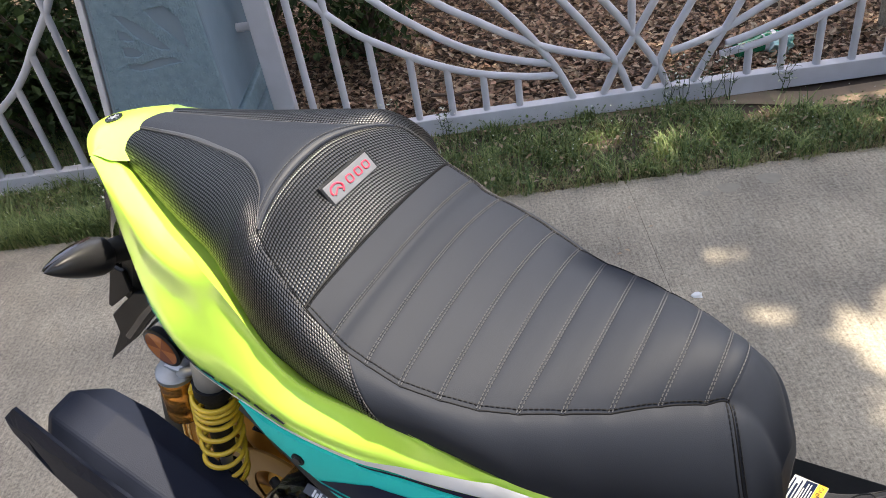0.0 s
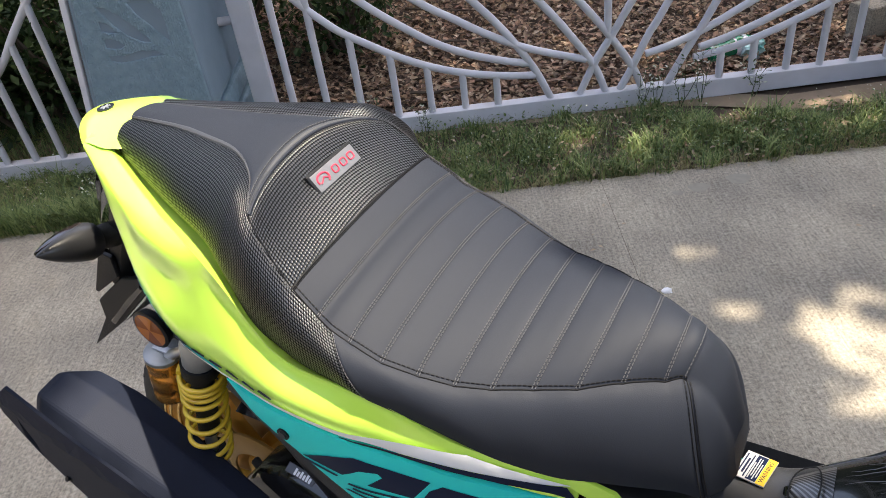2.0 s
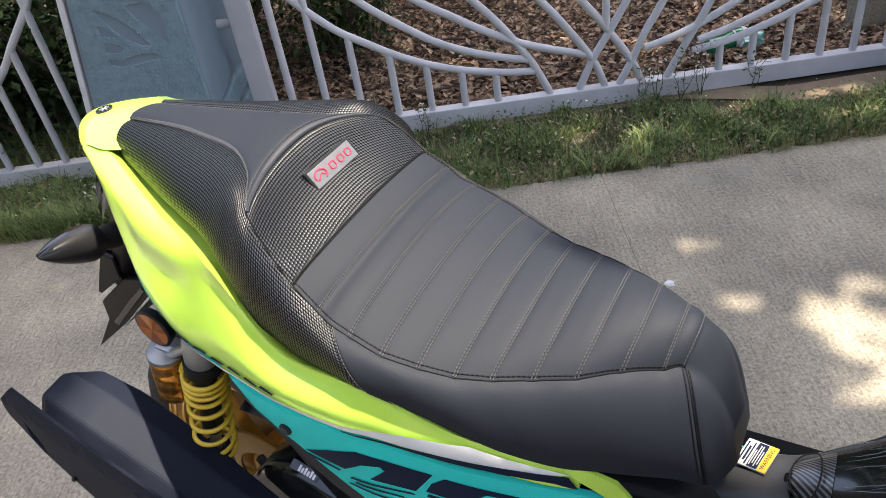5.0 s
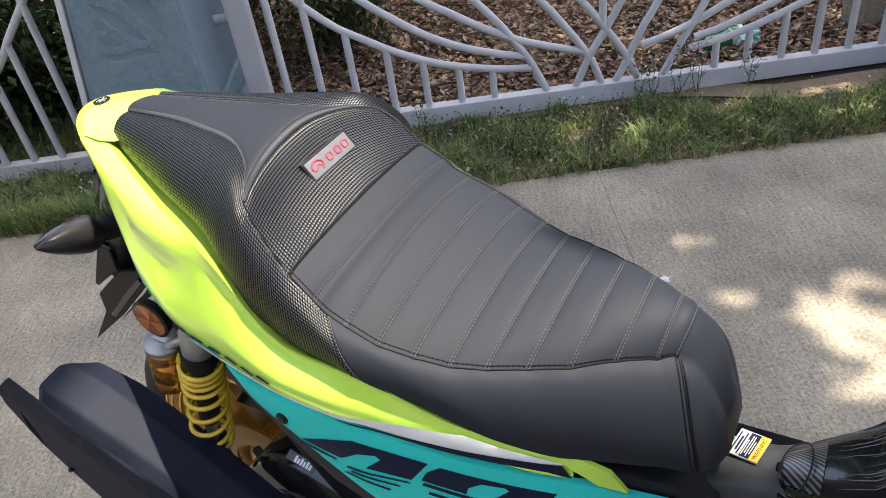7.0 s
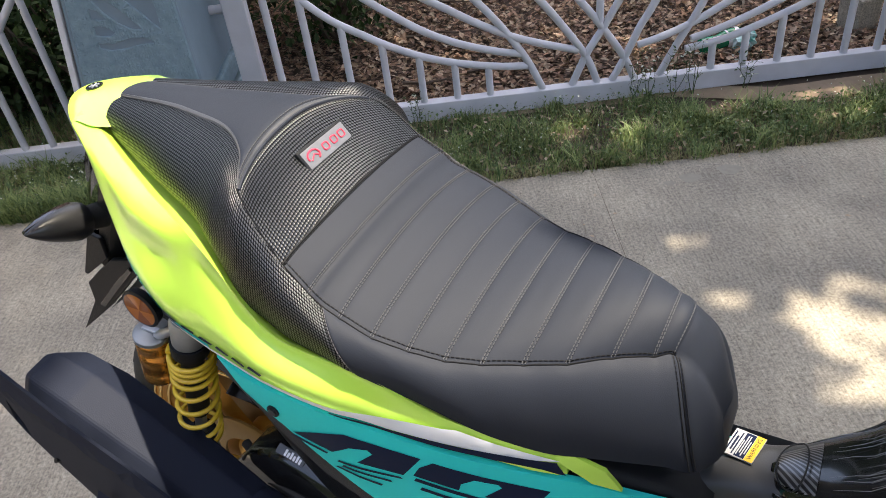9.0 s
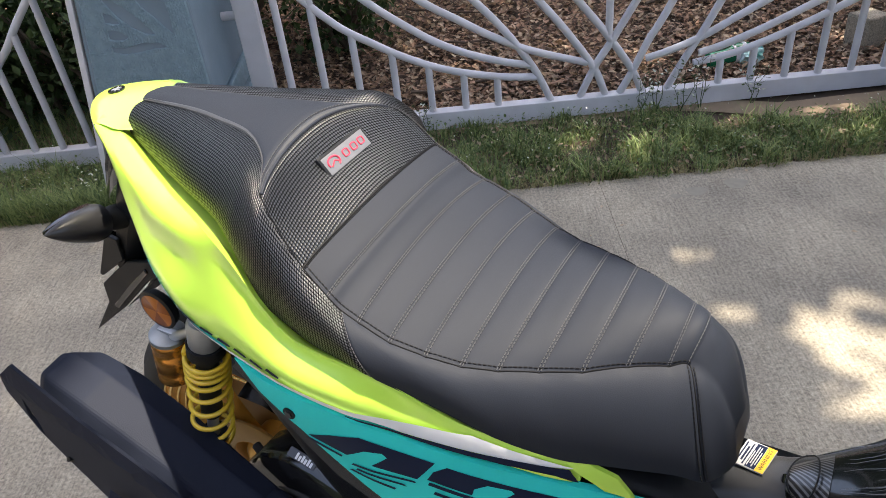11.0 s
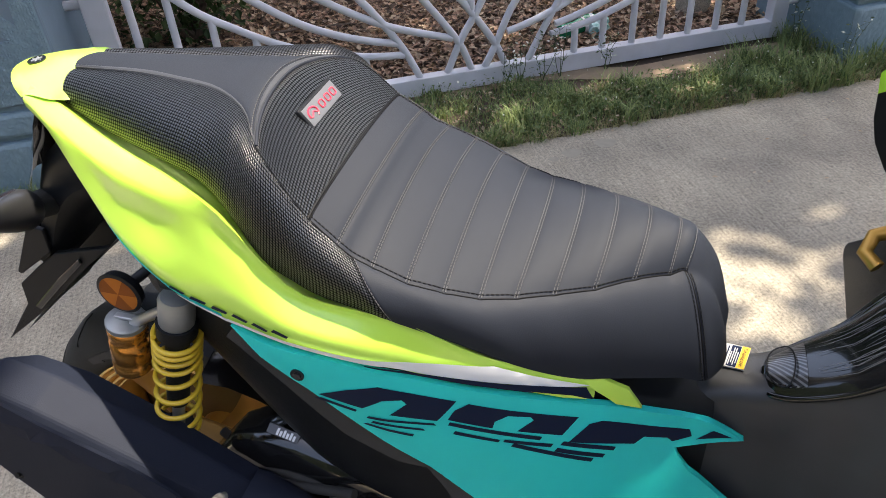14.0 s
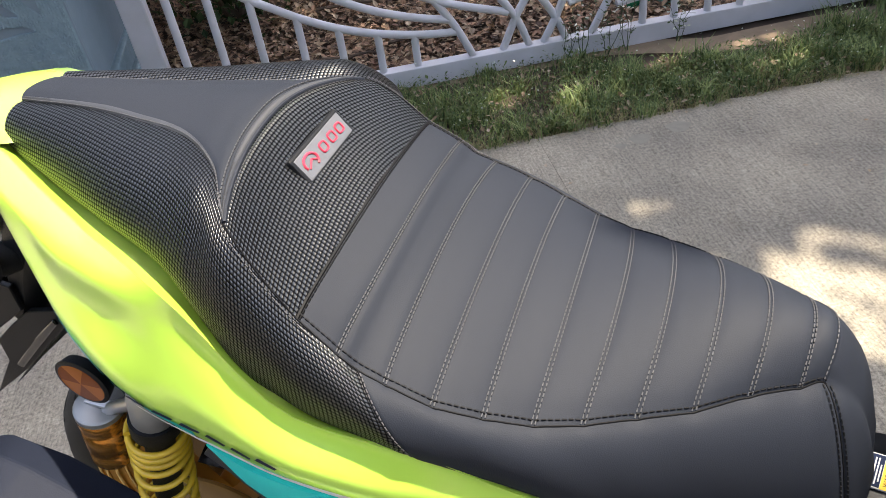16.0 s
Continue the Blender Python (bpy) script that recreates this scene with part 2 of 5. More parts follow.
# ---- mesh helpers ----
def part(name, bm, mat, parent=None, label="", smooth=True):
    me = bpy.data.meshes.new(name)
    bm.normal_update()
    bm.to_mesh(me)
    bm.free()
    for p in me.polygons:
        p.use_smooth = smooth
    if smooth:
        me.set_sharp_from_angle(angle=radians(50))
    for m in mat if isinstance(mat, (list, tuple)) else [mat]:
        me.materials.append(m)
    ob = new(name, me)
    ob.parent = parent
    if label:
        tagged(ob, label)
    return ob


def box(bm, x0, x1, y0, y1, z0, z1, bevel=0.0):
    m = Matrix.LocRotScale(((x0 + x1) / 2, (y0 + y1) / 2, (z0 + z1) / 2), None, (x1 - x0, y1 - y0, z1 - z0))
    got = bmesh.ops.create_cube(bm, size=1, matrix=m)
    if bevel:
        edges = list({e for v in got["verts"] for e in v.link_edges})
        bmesh.ops.bevel(bm, geom=edges, offset=bevel, segments=2, profile=0.5, affect="EDGES")
    return bm


def tube(bm, points, radius, sides=10, closed=False, radii=None, caps=True):
    """A round bar along points."""
    pts = [Vector(p) for p in points]
    rings, ref = [], None
    for i, p in enumerate(pts):
        a, b = pts[max(i - 1, 0)], pts[min(i + 1, len(pts) - 1)]
        if closed:
            a, b = pts[i - 1], pts[(i + 1) % len(pts)]
        d = (b - a).normalized()
        if ref is None:
            ref = d.orthogonal().normalized()
        ref = (ref - d * ref.dot(d)).normalized()
        side = d.cross(ref)
        r = float(radii[i]) if radii else radius
        rings.append([bm.verts.new(p + r * (math.cos(k) * ref + math.sin(k) * side)) for k in [2 * math.pi * j / sides for j in range(sides)]])
    for i in range(len(rings) if closed else len(rings) - 1):
        a, b = rings[i], rings[(i + 1) % len(rings)]
        for j in range(sides):
            bm.faces.new((a[j], a[(j + 1) % sides], b[(j + 1) % sides], b[j]))
    if caps and not closed:
        bm.faces.new(list(reversed(rings[0])))
        bm.faces.new(rings[-1])
    return bm


def smooth_line(points, steps):
    """A Catmull-Rom line through points (any dimension)."""
    p = np.array(points, float)
    p = np.vstack([2 * p[0] - p[1], p, 2 * p[-1] - p[-2]])
    out = []
    for i in range(1, len(p) - 2):
        for k in range(steps):
            t = k / steps
            out.append(0.5 * (2 * p[i] + (p[i + 1] - p[i - 1]) * t + (2 * p[i - 1] - 5 * p[i] + 4 * p[i + 1] - p[i + 2]) * t * t
                              + (3 * p[i] - p[i - 1] - 3 * p[i + 1] + p[i + 2]) * t ** 3))
    out.append(p[-2])
    return np.array(out)


def sheet(rows, thick=0.0, flip=False):
    """A skin through a grid of points, given as rows."""
    bm = bmesh.new()
    vs = [[bm.verts.new(p) for p in row] for row in rows]
    for a, b in zip(vs, vs[1:]):
        for i in range(len(a) - 1):
            f = (a[i], a[i + 1], b[i + 1], b[i])
            bm.faces.new(tuple(reversed(f)) if flip else f)
    # a measure in metres along and across the rows
    uv = bm.loops.layers.uv.new("UVMap")
    p = np.array(rows, float)
    along = np.zeros(p.shape[:2])
    across = np.zeros(p.shape[:2])
    along[1:] = np.cumsum(np.linalg.norm(np.diff(p, axis=0), axis=2), axis=0)
    across[:, 1:] = np.cumsum(np.linalg.norm(np.diff(p, axis=1), axis=2), axis=1)
    across -= across[:, p.shape[1] // 2][:, None]
    spot = {v: (along[i, j], across[i, j]) for i, row in enumerate(vs) for j, v in enumerate(row)}
    for f in bm.faces:
        for loop in f.loops:
            loop[uv].uv = spot[loop.vert]
    if thick:
        bmesh.ops.solidify(bm, geom=bm.faces[:], thickness=thick)
    return bm



# ---- ground ----
random.seed(11)
EDGE = 1.925
bm = bmesh.new()
bmesh.ops.create_grid(bm, x_segments=4, y_segments=4, size=400)
bmesh.ops.translate(bm, verts=bm.verts, vec=(0, 0, -.010))
tagged(part("ground", bm, SOIL), "bare brown soil under leaf litter", "ground", kind="structure")
# concrete slabs with a fine joint, standing a little above the soil; their far edge is ragged
pavement = tagged(new("pavement"), "worn grey broomed concrete pavement with a hairline joint", "pavement", kind="structure")
JOINT = .400


def slab(x0, x1, seed):
    rng = random.Random(seed)
    n = 160
    top = [(x0 + (x1 - x0) * i / n, EDGE + .07 * max(0, min(1, (-.6 - (x0 + (x1 - x0) * i / n)) / .4)) + .004 * math.sin(i * .61 + seed) + rng.uniform(-.006, .006)) for i in range(n + 1)]
    bm = bmesh.new()
    for a, b in zip(top, top[1:]):
        q = [bm.verts.new(p) for p in ((a[0], -30, 0), (b[0], -30, 0), (b[0], b[1], 0), (a[0], a[1], 0))]
        bm.faces.new(q)
        w = [bm.verts.new(p) for p in ((a[0], a[1], 0), (b[0], b[1], 0), (b[0], b[1] + .004, -.02), (a[0], a[1] + .004, -.02))]
        bm.faces.new(w)
    bmesh.ops.remove_doubles(bm, verts=bm.verts[:], dist=1e-5)
    return part("slab", bm, CONCRETE, pavement, smooth=False)


slab(-30, -2.6, 1)
slab(-2.597, JOINT - .0005, 2)
slab(JOINT + .0005, 3.40, 3)
slab(3.403, 30, 5)
for x, y, r in [(.663, 1.817, .030), (.784, 1.838, .034), (.60, 1.80, .016)]:
    bm = bmesh.new()
    ring = [bm.verts.new((x + r * (1 + .15 * math.sin(3 * a + x)) * math.cos(a), y + r * .8 * math.sin(a), .0008)) for a in [2 * math.pi * i / 24 for i in range(24)]]
    bm.faces.new(ring)
    tagged(part("pavement_stain", bm, STAIN), "pale round stain on the concrete", "stain", group="pale stains", kind="structure")

# ---- gate ----
FY, RT, RB = 2.374, .068, .004
BAR = .0125


def fence_panel(name, label, x0, x1, top):
    g = tagged(new(name), label, "gate" if name == "gate" else "fence")
    part("bottom_rail", box(bmesh.new(), x0, x1, FY - .022, FY + .022, RB, RT, .003), FENCE, g, smooth=False)
    part("top_rail", box(bmesh.new(), x0, x1, FY - .022, FY + .022, top - .05, top, .003), FENCE, g, smooth=False)
    part("frame_post", box(bmesh.new(), x0 - .002, x0 + .070, FY - .025, FY + .025, RB, top + .001, .003), FENCE, g, smooth=False)
    if name == "gate":
        part("frame_post", box(bmesh.new(), x1 - .060, x1 + .002, FY - .025, FY + .025, RB, top + .001, .003), FENCE, g, smooth=False)
    else:
        # the pillar's own lit edge, added as a fence-grey strip along its sloping side
        bm = box(bmesh.new(), x1 + .054, x1 + .072, 2.095, 2.125, RB, top, .003)
        for v in bm.verts:
            v.co.x += .17 * (v.co.z - .30)
        part("lit_edge_strip", bm, FENCE, g, smooth=False)
    return g


def rod(g, name, pts, r=BAR, steps=6):
    line = smooth_line([(x, FY, z) for x, z in pts], steps) if len(pts) > 2 else [(x, FY, z) for x, z in pts]
    part(name, tube(bmesh.new(), [tuple(p) for p in line], r, 12), FENCE, g)


gate = fence_panel("gate", "pale grey painted steel gate with curved and fanned bars", -.680, 1.745, 1.35)
ARC1 = [(-.605, .68), (-.53, .573), (-.461, .493), (-.410, .440), (-.348, .385), (-.265, .332), (-.180, .281), (-.074, .231), (.036, .195), (.168, .167), (.272, .156)]
ARC2 = [(-.50, .69), (-.40, .60), (-.259, .465), (-.163, .388), (-.062, .317), (.043, .264), (.153, .225), (.252, .200)]
ARC3 = [(-.36, .68), (-.22, .555), (-.073, .440), (.019, .382), (.106, .327), (.213, .270), (.304, .234), (.444, .189)]
for arc in (ARC1, ARC2, ARC3):
    rod(gate, "curved_bar", arc)
for arc in ([(1.55, .42), (1.38, .345), (1.204, .267), (1.119, .232), (1.032, .200), (.924, .168), (.804, .149)],
            [(1.45, .45), (1.28, .36), (1.102, .281), (1.008, .241), (.902, .204), (.820, .183)],
            [(1.30, .50), (1.12, .39), (.946, .302), (.825, .240), (.716, .201), (.642, .183)]):
    rod(gate, "curved_bar", arc)
for p in ([(-.30, .80), (-.10, .63), (.096, .417), (.162, .340), (.213, .270), (.273, .173), (.322, .066)], [(-.05, .80), (.14, .59), (.307, .389), (.381, .295), (.469, .166), (.510, .066)],
          [(.15, .72), (.437, .371), (.525, .256), (.600, .143), (.634, .066)], [(.80, .72), (.581, .351), (.525, .256), (.473, .175), (.421, .066)],
          [(.92, .76), (.699, .335), (.649, .249), (.600, .143), (.558, .066)], [(1.12, .85), (.854, .314), (.807, .227), (.766, .154), (.720, .066)]):
    rod(gate, "fan_bar", p)
rod(gate, "upright_bar", [(.515, .28), (.515, 1.32)])
ARC_X, ARC_Z = [p[0] for p in ARC1], [p[1] for p in ARC1]
for x in (-.556, -.444, -.328, -.205, -.089, .027, .140):
    rod(gate, "upright_bar", [(x, RT - .003), (x, float(np.interp(x, ARC_X, ARC_Z)))])
for x in (-.556, -.444):
    rod(gate, "upright_bar", [(x, float(np.interp(x, ARC_X, ARC_Z))), (x, 1.31)])
for x in (.896, 1.005):
    rod(gate, "upright_bar", [(x, RT - .003), (x, float(np.interp(x, [.804, .924, 1.032, 1.119, 1.204], [.149, .168, .200, .232, .267])))])
rod(gate, "upright_bar", [(1.122, RT - .003), (1.122, .235)])
for x in (1.236, 1.348, 1.46, 1.57):
    rod(gate, "upright_bar", [(x, RT - .003), (x, 1.31)])
rod(gate, "hinge_pin", [(-.76, .470), (-.675, .470)], .014)
rod(gate, "hinge_pin", [(1.74, .13), (1.83, .13)], .012)
left_fence = fence_panel("fence_panel", "pale grey painted steel fence panel with curved bars", -3.4, -1.176, 1.35)
for x in (-1.30, -1.405, -1.505, -1.61, -1.72, -1.83):
    rod(left_fence, "upright_bar", [(x, RT), (x, float(np.interp(x, [-1.83, -1.61, -1.505, -1.405, -1.30], [.20, .30, .38, .48, .61])) if x < -1.35 else 1.31)])
rod(left_fence, "curved_bar", [(-2.0, .15), (-1.75, .23), (-1.56, .34), (-1.461, .423), (-1.39, .505), (-1.298, .606), (-1.245, .68)])
for x in (-2.1, -2.25, -2.4, -2.6, -2.8, -3.0, -3.2):
    rod(left_fence, "upright_bar", [(x, RT), (x, 1.31)])


# ---- pillars ----
def pillar(x0, x1, yf, label, batter=0.0):
    p = tagged(new("gate_pillar"), label, "pillar", group="gate pillars")
    courses = [("plinth", -.02, .199, .012, PILLAR), ("moulding", .215, .286, .006, PILLAR), ("shaft", .300, 1.60, 0.0, PILLAR_PLAIN)]
    for name, z0, z1, out, mat in courses:
        bm = box(bmesh.new(), x0 - out, x1 + out, yf - out, yf + .52 + out, z0, z1, .008)
        if name == "shaft":
            for v in bm.verts:
                if v.co.x < (x0 + x1) / 2:
                    v.co.x += batter * (v.co.z - .30)
        part(name, bm, mat, p, smooth=False)
    part("joint", box(bmesh.new(), x0 + .010, x1 - .010, yf + .012, yf + .50, .19, .32, 0), PILLAR, p, smooth=False)
    part("cap", box(bmesh.new(), x0 - .04, x1 + .04, yf - .04, yf + .56, 1.60, 1.68, .015), PILLAR, p, smooth=False)
    return p


# leaf pockets sunk into the front of the pillar, as outlines in (x, z)
POCKETS = [[(-.970, .645), (-.941, .636), (-.906, .607), (-.874, .568), (-.845, .525), (-.874, .530), (-.908, .552), (-.936, .584), (-.960, .626)],
           [(-.976, .603), (-.952, .593), (-.933, .564), (-.955, .566), (-.977, .573)], [(-.979, .552), (-.950, .548), (-.922, .526), (-.941, .517), (-.966, .520), (-.981, .525)],
           [(-.983, .501), (-.936, .497), (-.891, .507), (-.846, .501), (-.817, .484), (-.864, .484), (-.906, .478), (-.954, .476), (-.984, .487)],
           [(-.823, .650), (-.792, .612), (-.790, .577), (-.794, .520), (-.815, .545), (-.834, .573), (-.862, .607), (-.880, .645)],
           [(-.95, .72), (-.90, .69), (-.86, .70), (-.83, .74), (-.88, .80), (-.93, .78)]]


def pocket_depth(x, z):
    """How deep the pockets are cut at (x, z): steep along their rim, flat in the middle."""
    best = 0.0
    for ring in POCKETS:
        inside, near = False, 1.0
        for (ax, az), (bx, bz) in zip(ring, ring[1:] + ring[:1]):
            if (az > z) != (bz > z) and x < ax + (z - az) / (bz - az) * (bx - ax):
                inside = not inside
            t = max(0, min(1, ((x - ax) * (bx - ax) + (z - az) * (bz - az)) / ((bx - ax) ** 2 + (bz - az) ** 2)))
            near = min(near, math.hypot(x - ax - t * (bx - ax), z - az - t * (bz - az)))
        if inside:
            best = max(best, min(1, near / .004))
    return best


def rough_front(p, x0, x1, yf, batter, z_low, z_top, step, carved):
    """The coarse rolled render on the front face, as real relief."""
    rows = []
    nz, nx = int((z_top - z_low) / step), int((x1 - x0) / step)
    for j in range(nz + 1):
        z = z_low + (z_top - z_low) * j / nz
        left = x0 + batter * (z - .30)
        row = []
        for i in range(nx + 1):
            x = left + (x1 - left) * i / nx
            rim = min(1, min(i, nx - i, j, nz - j) / 2)
            q = Vector((x * 150, z * 150, 3))
            lump = abs(noise.noise(q)) * .0062 + noise.noise(q * 2.1) * .0008
            cut = pocket_depth(x, z) if carved and .47 < z < .81 else 0
            row.append((x, yf - rim * (.0035 + lump * (1 - .7 * cut) - .017 * cut), z))
        rows.append(row)
    part("rough_front", sheet(rows), PILLAR, p, "coarse rolled render with carved leaf pockets" if carved else "")


left_pillar = pillar(-1.10, -.728, 2.10, "blue-grey rough-rendered gate pillar with a carved leaf relief", .17)
rough_front(left_pillar, -1.086, -.734, 2.10, .17, .306, .86, .0023, True)
rough_front(left_pillar, -1.106, -.722, 2.088, 0, -.015, .196, .004, False)
rough_front(left_pillar, -1.10, -.728, 2.094, 0, .218, .283, .004, False)
right_pillar = pillar(1.805, 2.30, 2.08, "blue-grey rough-rendered gate pillar with a stepped plinth")
rough_front(right_pillar, 1.815, 2.29, 2.08, 0, .306, .80, .006, False)
rough_front(right_pillar, 1.80, 2.305, 2.068, 0, -.015, .196, .005, False)
rough_front(right_pillar, 1.805, 2.30, 2.074, 0, .218, .283, .005, False)

# ---- grass and leaf litter, nobody could count them ----
rng = np.random.default_rng(5)


def blades(name, count, where, height, width, mat, label, category, flop=.8):
    """Bent tapering blades, four triangles each, in one mesh."""
    xy = where(count)
    h = height(xy) * rng.uniform(.35, 1.0, count)
    a = rng.uniform(0, 2 * np.pi, count)
    lean = rng.uniform(.15, flop, count) * h
    w = width * rng.uniform(.6, 1.3, count)
    dx, dy = np.cos(a), np.sin(a)
    base = np.column_stack([xy, np.full(count, -.012)])
    side = np.column_stack([-dy, dx, 0 * a]) * w[:, None]
    out = np.column_stack([dx, dy, 0 * a])
    upv = np.array([0, 0, 1.0])
    mid = base + out * (lean * .35)[:, None] + upv * (h * .62)[:, None]
    tip = base + out * lean[:, None] + upv * h[:, None]
    verts = np.stack([base - side, base + side, mid - side * .7, mid + side * .7, tip], 1).reshape(-1, 3)
    i = np.arange(count)[:, None] * 5
    quads = np.hstack([i, i + 1, i + 3, i + 2])
    tris = np.hstack([i + 2, i + 3, i + 4])
    me = bpy.data.meshes.new(name)
    me.from_pydata(verts.tolist(), [], quads.tolist() + tris.tolist())
    me.materials.append(mat)
    return tagged(new(name, me), label, category, kind="stuff")


def strip(count):
    x = rng.uniform(-3.2, 2.6, count)
    back = np.where((x > .82) & (x < 1.70), 2.20, 2.36)
    low = EDGE + .07 * np.clip((-.6 - x) / .4, 0, 1) - .01
    y = low + (back - low) * rng.beta(1.15, 1.25, count)
    y = np.where(x < -.7, np.minimum(y, 2.10 + .27 * ((x < -1.1) | (x > -.7))), y)
    return np.column_stack([x, y])


def tall(xy):
    patch = .5 + .5 * np.sin(xy[:, 0] * 17.1 + 1.2) * np.cos(xy[:, 0] * 7.3 + xy[:, 1] * 21)
    return .036 + .060 * patch + .030 * np.clip((xy[:, 0] - .9) / .8, 0, 1) + .02 * np.clip((-.7 - xy[:, 0]), 0, 1)


def tufts(count):
    """Grass in clumps, with worn gaps between them."""
    heart = strip(620)
    p = heart[rng.integers(0, len(heart), count)] + rng.normal(0, .017, (count, 2))
    low = EDGE + .07 * np.clip((-.6 - p[:, 0]) / .4, 0, 1) - .015
    p[:, 1] = np.clip(p[:, 1], low, 2.345)
    return p


blades("grass_strip", 30000, tufts, lambda xy: tall(xy) * 1.0, .0021, GRASS, "ragged green grass verge with dry stems", "grass", 1.2)
blades("short_grass", 16000, strip, lambda xy: tall(xy) * .6, .0018, GRASS, "short green grass between the tufts", "grass", 1.4)
blades("dry_grass", 8000, strip, lambda xy: tall(xy) * .7, .0015, DRY, "straw-coloured dry grass stems", "grass", 1.4)


def brink(count):
    x = rng.uniform(-3.2, 2.6, count)
    return np.column_stack([x, EDGE + .07 * np.clip((-.6 - x) / .4, 0, 1) + np.abs(rng.normal(0, .035, count)) - .012])


blades("dry_fringe", 6000, brink, lambda xy: np.full(len(xy), .035), .0014, DRY, "dry straw fringe along the pavement edge", "grass", 2.2)


def leaves(name, count, place, size, mat, label, category, tilt=.6):
    """Small folded leaves, two quads each, in one mesh."""
    c = place(count)
    n = len(c)
    s = size * rng.uniform(.5, 1.3, n)
    a, b, g = rng.uniform(0, 2 * np.pi, n), rng.normal(0, tilt, n), rng.normal(0, tilt, n)
    d = np.column_stack([np.cos(a) * np.cos(b), np.sin(a) * np.cos(b), np.sin(b)])
    e = np.cross(d, np.column_stack([np.sin(g) * .5, np.cos(g) * 0 + .15, np.ones(n)]))
    e /= np.linalg.norm(e, axis=1)[:, None]
    up_n = np.cross(e, d)
    d, e = d * s[:, None], e * (s * .34)[:, None]
    v = np.stack([c - d * .5, c - d * .05 + e + up_n * (s * .10)[:, None], c + d * .5, c - d * .05 - e + up_n * (s * .10)[:, None]], 1).reshape(-1, 3)
    i = np.arange(n)[:, None] * 4
    me = bpy.data.meshes.new(name)
    me.from_pydata(v.tolist(), [], np.vstack([np.hstack([i, i + 1, i + 2]), np.hstack([i, i + 2, i + 3])]).tolist())
    me.materials.append(mat)
    return tagged(new(name, me), label, category, kind="stuff")


def litter_place(count):
    x, y = rng.uniform(-2.6, 3.0, count), 2.41 + 2.6 * rng.beta(1.0, 1.6, count)
    return np.column_stack([x, y, -.006 + rng.uniform(0, .035, count)])


leaves("leaf_litter", 42000, litter_place, .030, LITTER, "brown dry leaf litter under the trees", "leaf litter", .35)
leaves("dry_leaves", 21000, litter_place, .030, PALE_LITTER, "pale dry leaves scattered on the soil", "leaf litter", .5)


def verge_litter(count):
    p = strip(count)
    return np.column_stack([p, rng.uniform(.005, .03, count)])


leaves("verge_leaves", 1700, verge_litter, .018, PALE_LITTER, "small dry leaves in the grass", "leaf litter", .6)
leaves("pavement_leaves", 46, lambda n: np.column_stack([rng.uniform(-1.2, 2.2, n), EDGE - .02 - np.abs(rng.normal(0, .22, n)), np.full(n, .004)]), .014, PALE_LITTER, "few tiny dry leaves blown onto the concrete", "leaf litter", .15)
leaves("weed_flowers", 900, lambda n: np.column_stack([strip(n), rng.uniform(.04, .12, n)]), .0065, FLOWER, "tiny white weed flowers in the grass", "flowers", .9)
blades("back_grass", 5000, lambda n: np.column_stack([rng.uniform(-2.7, -1.12, n), rng.uniform(2.40, 2.75, n)]), lambda xy: np.full(len(xy), .12), .002, GRASS, "shaded green grass behind the fence", "grass", 1.0)
blades("foot_grass", 5000, lambda n: np.column_stack([rng.uniform(-1.7, -.55, n), rng.uniform(1.99, 2.085, n)]), lambda xy: np.full(len(xy), .105), .002, GRASS, "long grass at the foot of the pillar", "grass", 1.1)
leaves("clover_leaves", 15000, lambda n: np.column_stack([strip(n), rng.uniform(.005, .05, n)]), .013, CLOVER, "small green clover leaves in the verge", "clover", .5)


def weed(x, y, h, seed):
    r = random.Random(seed)
    w = tagged(new("weed"), "spindly flowering weed growing at the rail", "weed", group="weeds along the rail")
    for k in range(3):
        bm = bmesh.new()
        p = [Vector((x, y, -.01))]
        for i in range(5):
            p.append(p[-1] + Vector((r.uniform(-.012, .012) + .004 * (k - 1), r.uniform(-.010, .006), h / 5)))
        tube(bm, p, .0012, 5, radii=[.0016, .0014, .0012, .001, .0008, .0006])
        for q in p[2:]:
            for s in range(2):
                e = q + Vector((r.uniform(-.022, .022), r.uniform(-.015, .015), r.uniform(.0, .018)))
                tube(bm, [q, e], .0007, 4)
        part("stem", bm, WEED, w)
        for q in p[2:]:
            for s in range(2):
                bm = bmesh.new()
                c = q + Vector((r.uniform(-.02, .02), r.uniform(-.014, .014), r.uniform(.0, .018)))
                d = Vector((r.uniform(-1, 1), r.uniform(-1, 1), r.uniform(-.3, .8))).normalized() * .008
                s2 = d.orthogonal().normalized() * .0032
                bm.faces.new([bm.verts.new(t) for t in (c - d, c + s2, c + d, c - s2)])
                part("leaf", bm, WEED if s else FLOWER, w)


for n, (x, y, h) in enumerate([(-.30, 2.33, .17), (-.12, 2.32, .13), (.62, 2.33, .14), (.68, 2.335, .19), (.76, 2.33, .17), (.83, 2.33, .18), (1.0, 2.325, .13), (1.72, 2.24, .18), (1.80, 2.05, .16), (-1.2, 2.10, .12)]):
    weed(x, y, h, n)
bm = sheet([[(x, 2.335 - .125 * max(0, min(1, (x - .75) / .35)) + .06 * k, -.004 + .010 * k / 1.6 + .003 * math.sin(x * 9 + k)) for k in (0, .6, 1.1, 1.6)] for x in [-.66 + .05 * i for i in range(49)]], flip=True)
tagged(part("bare_strip", bm, TAN), "bare tan concrete footing below the gate rail", "footing", kind="structure")

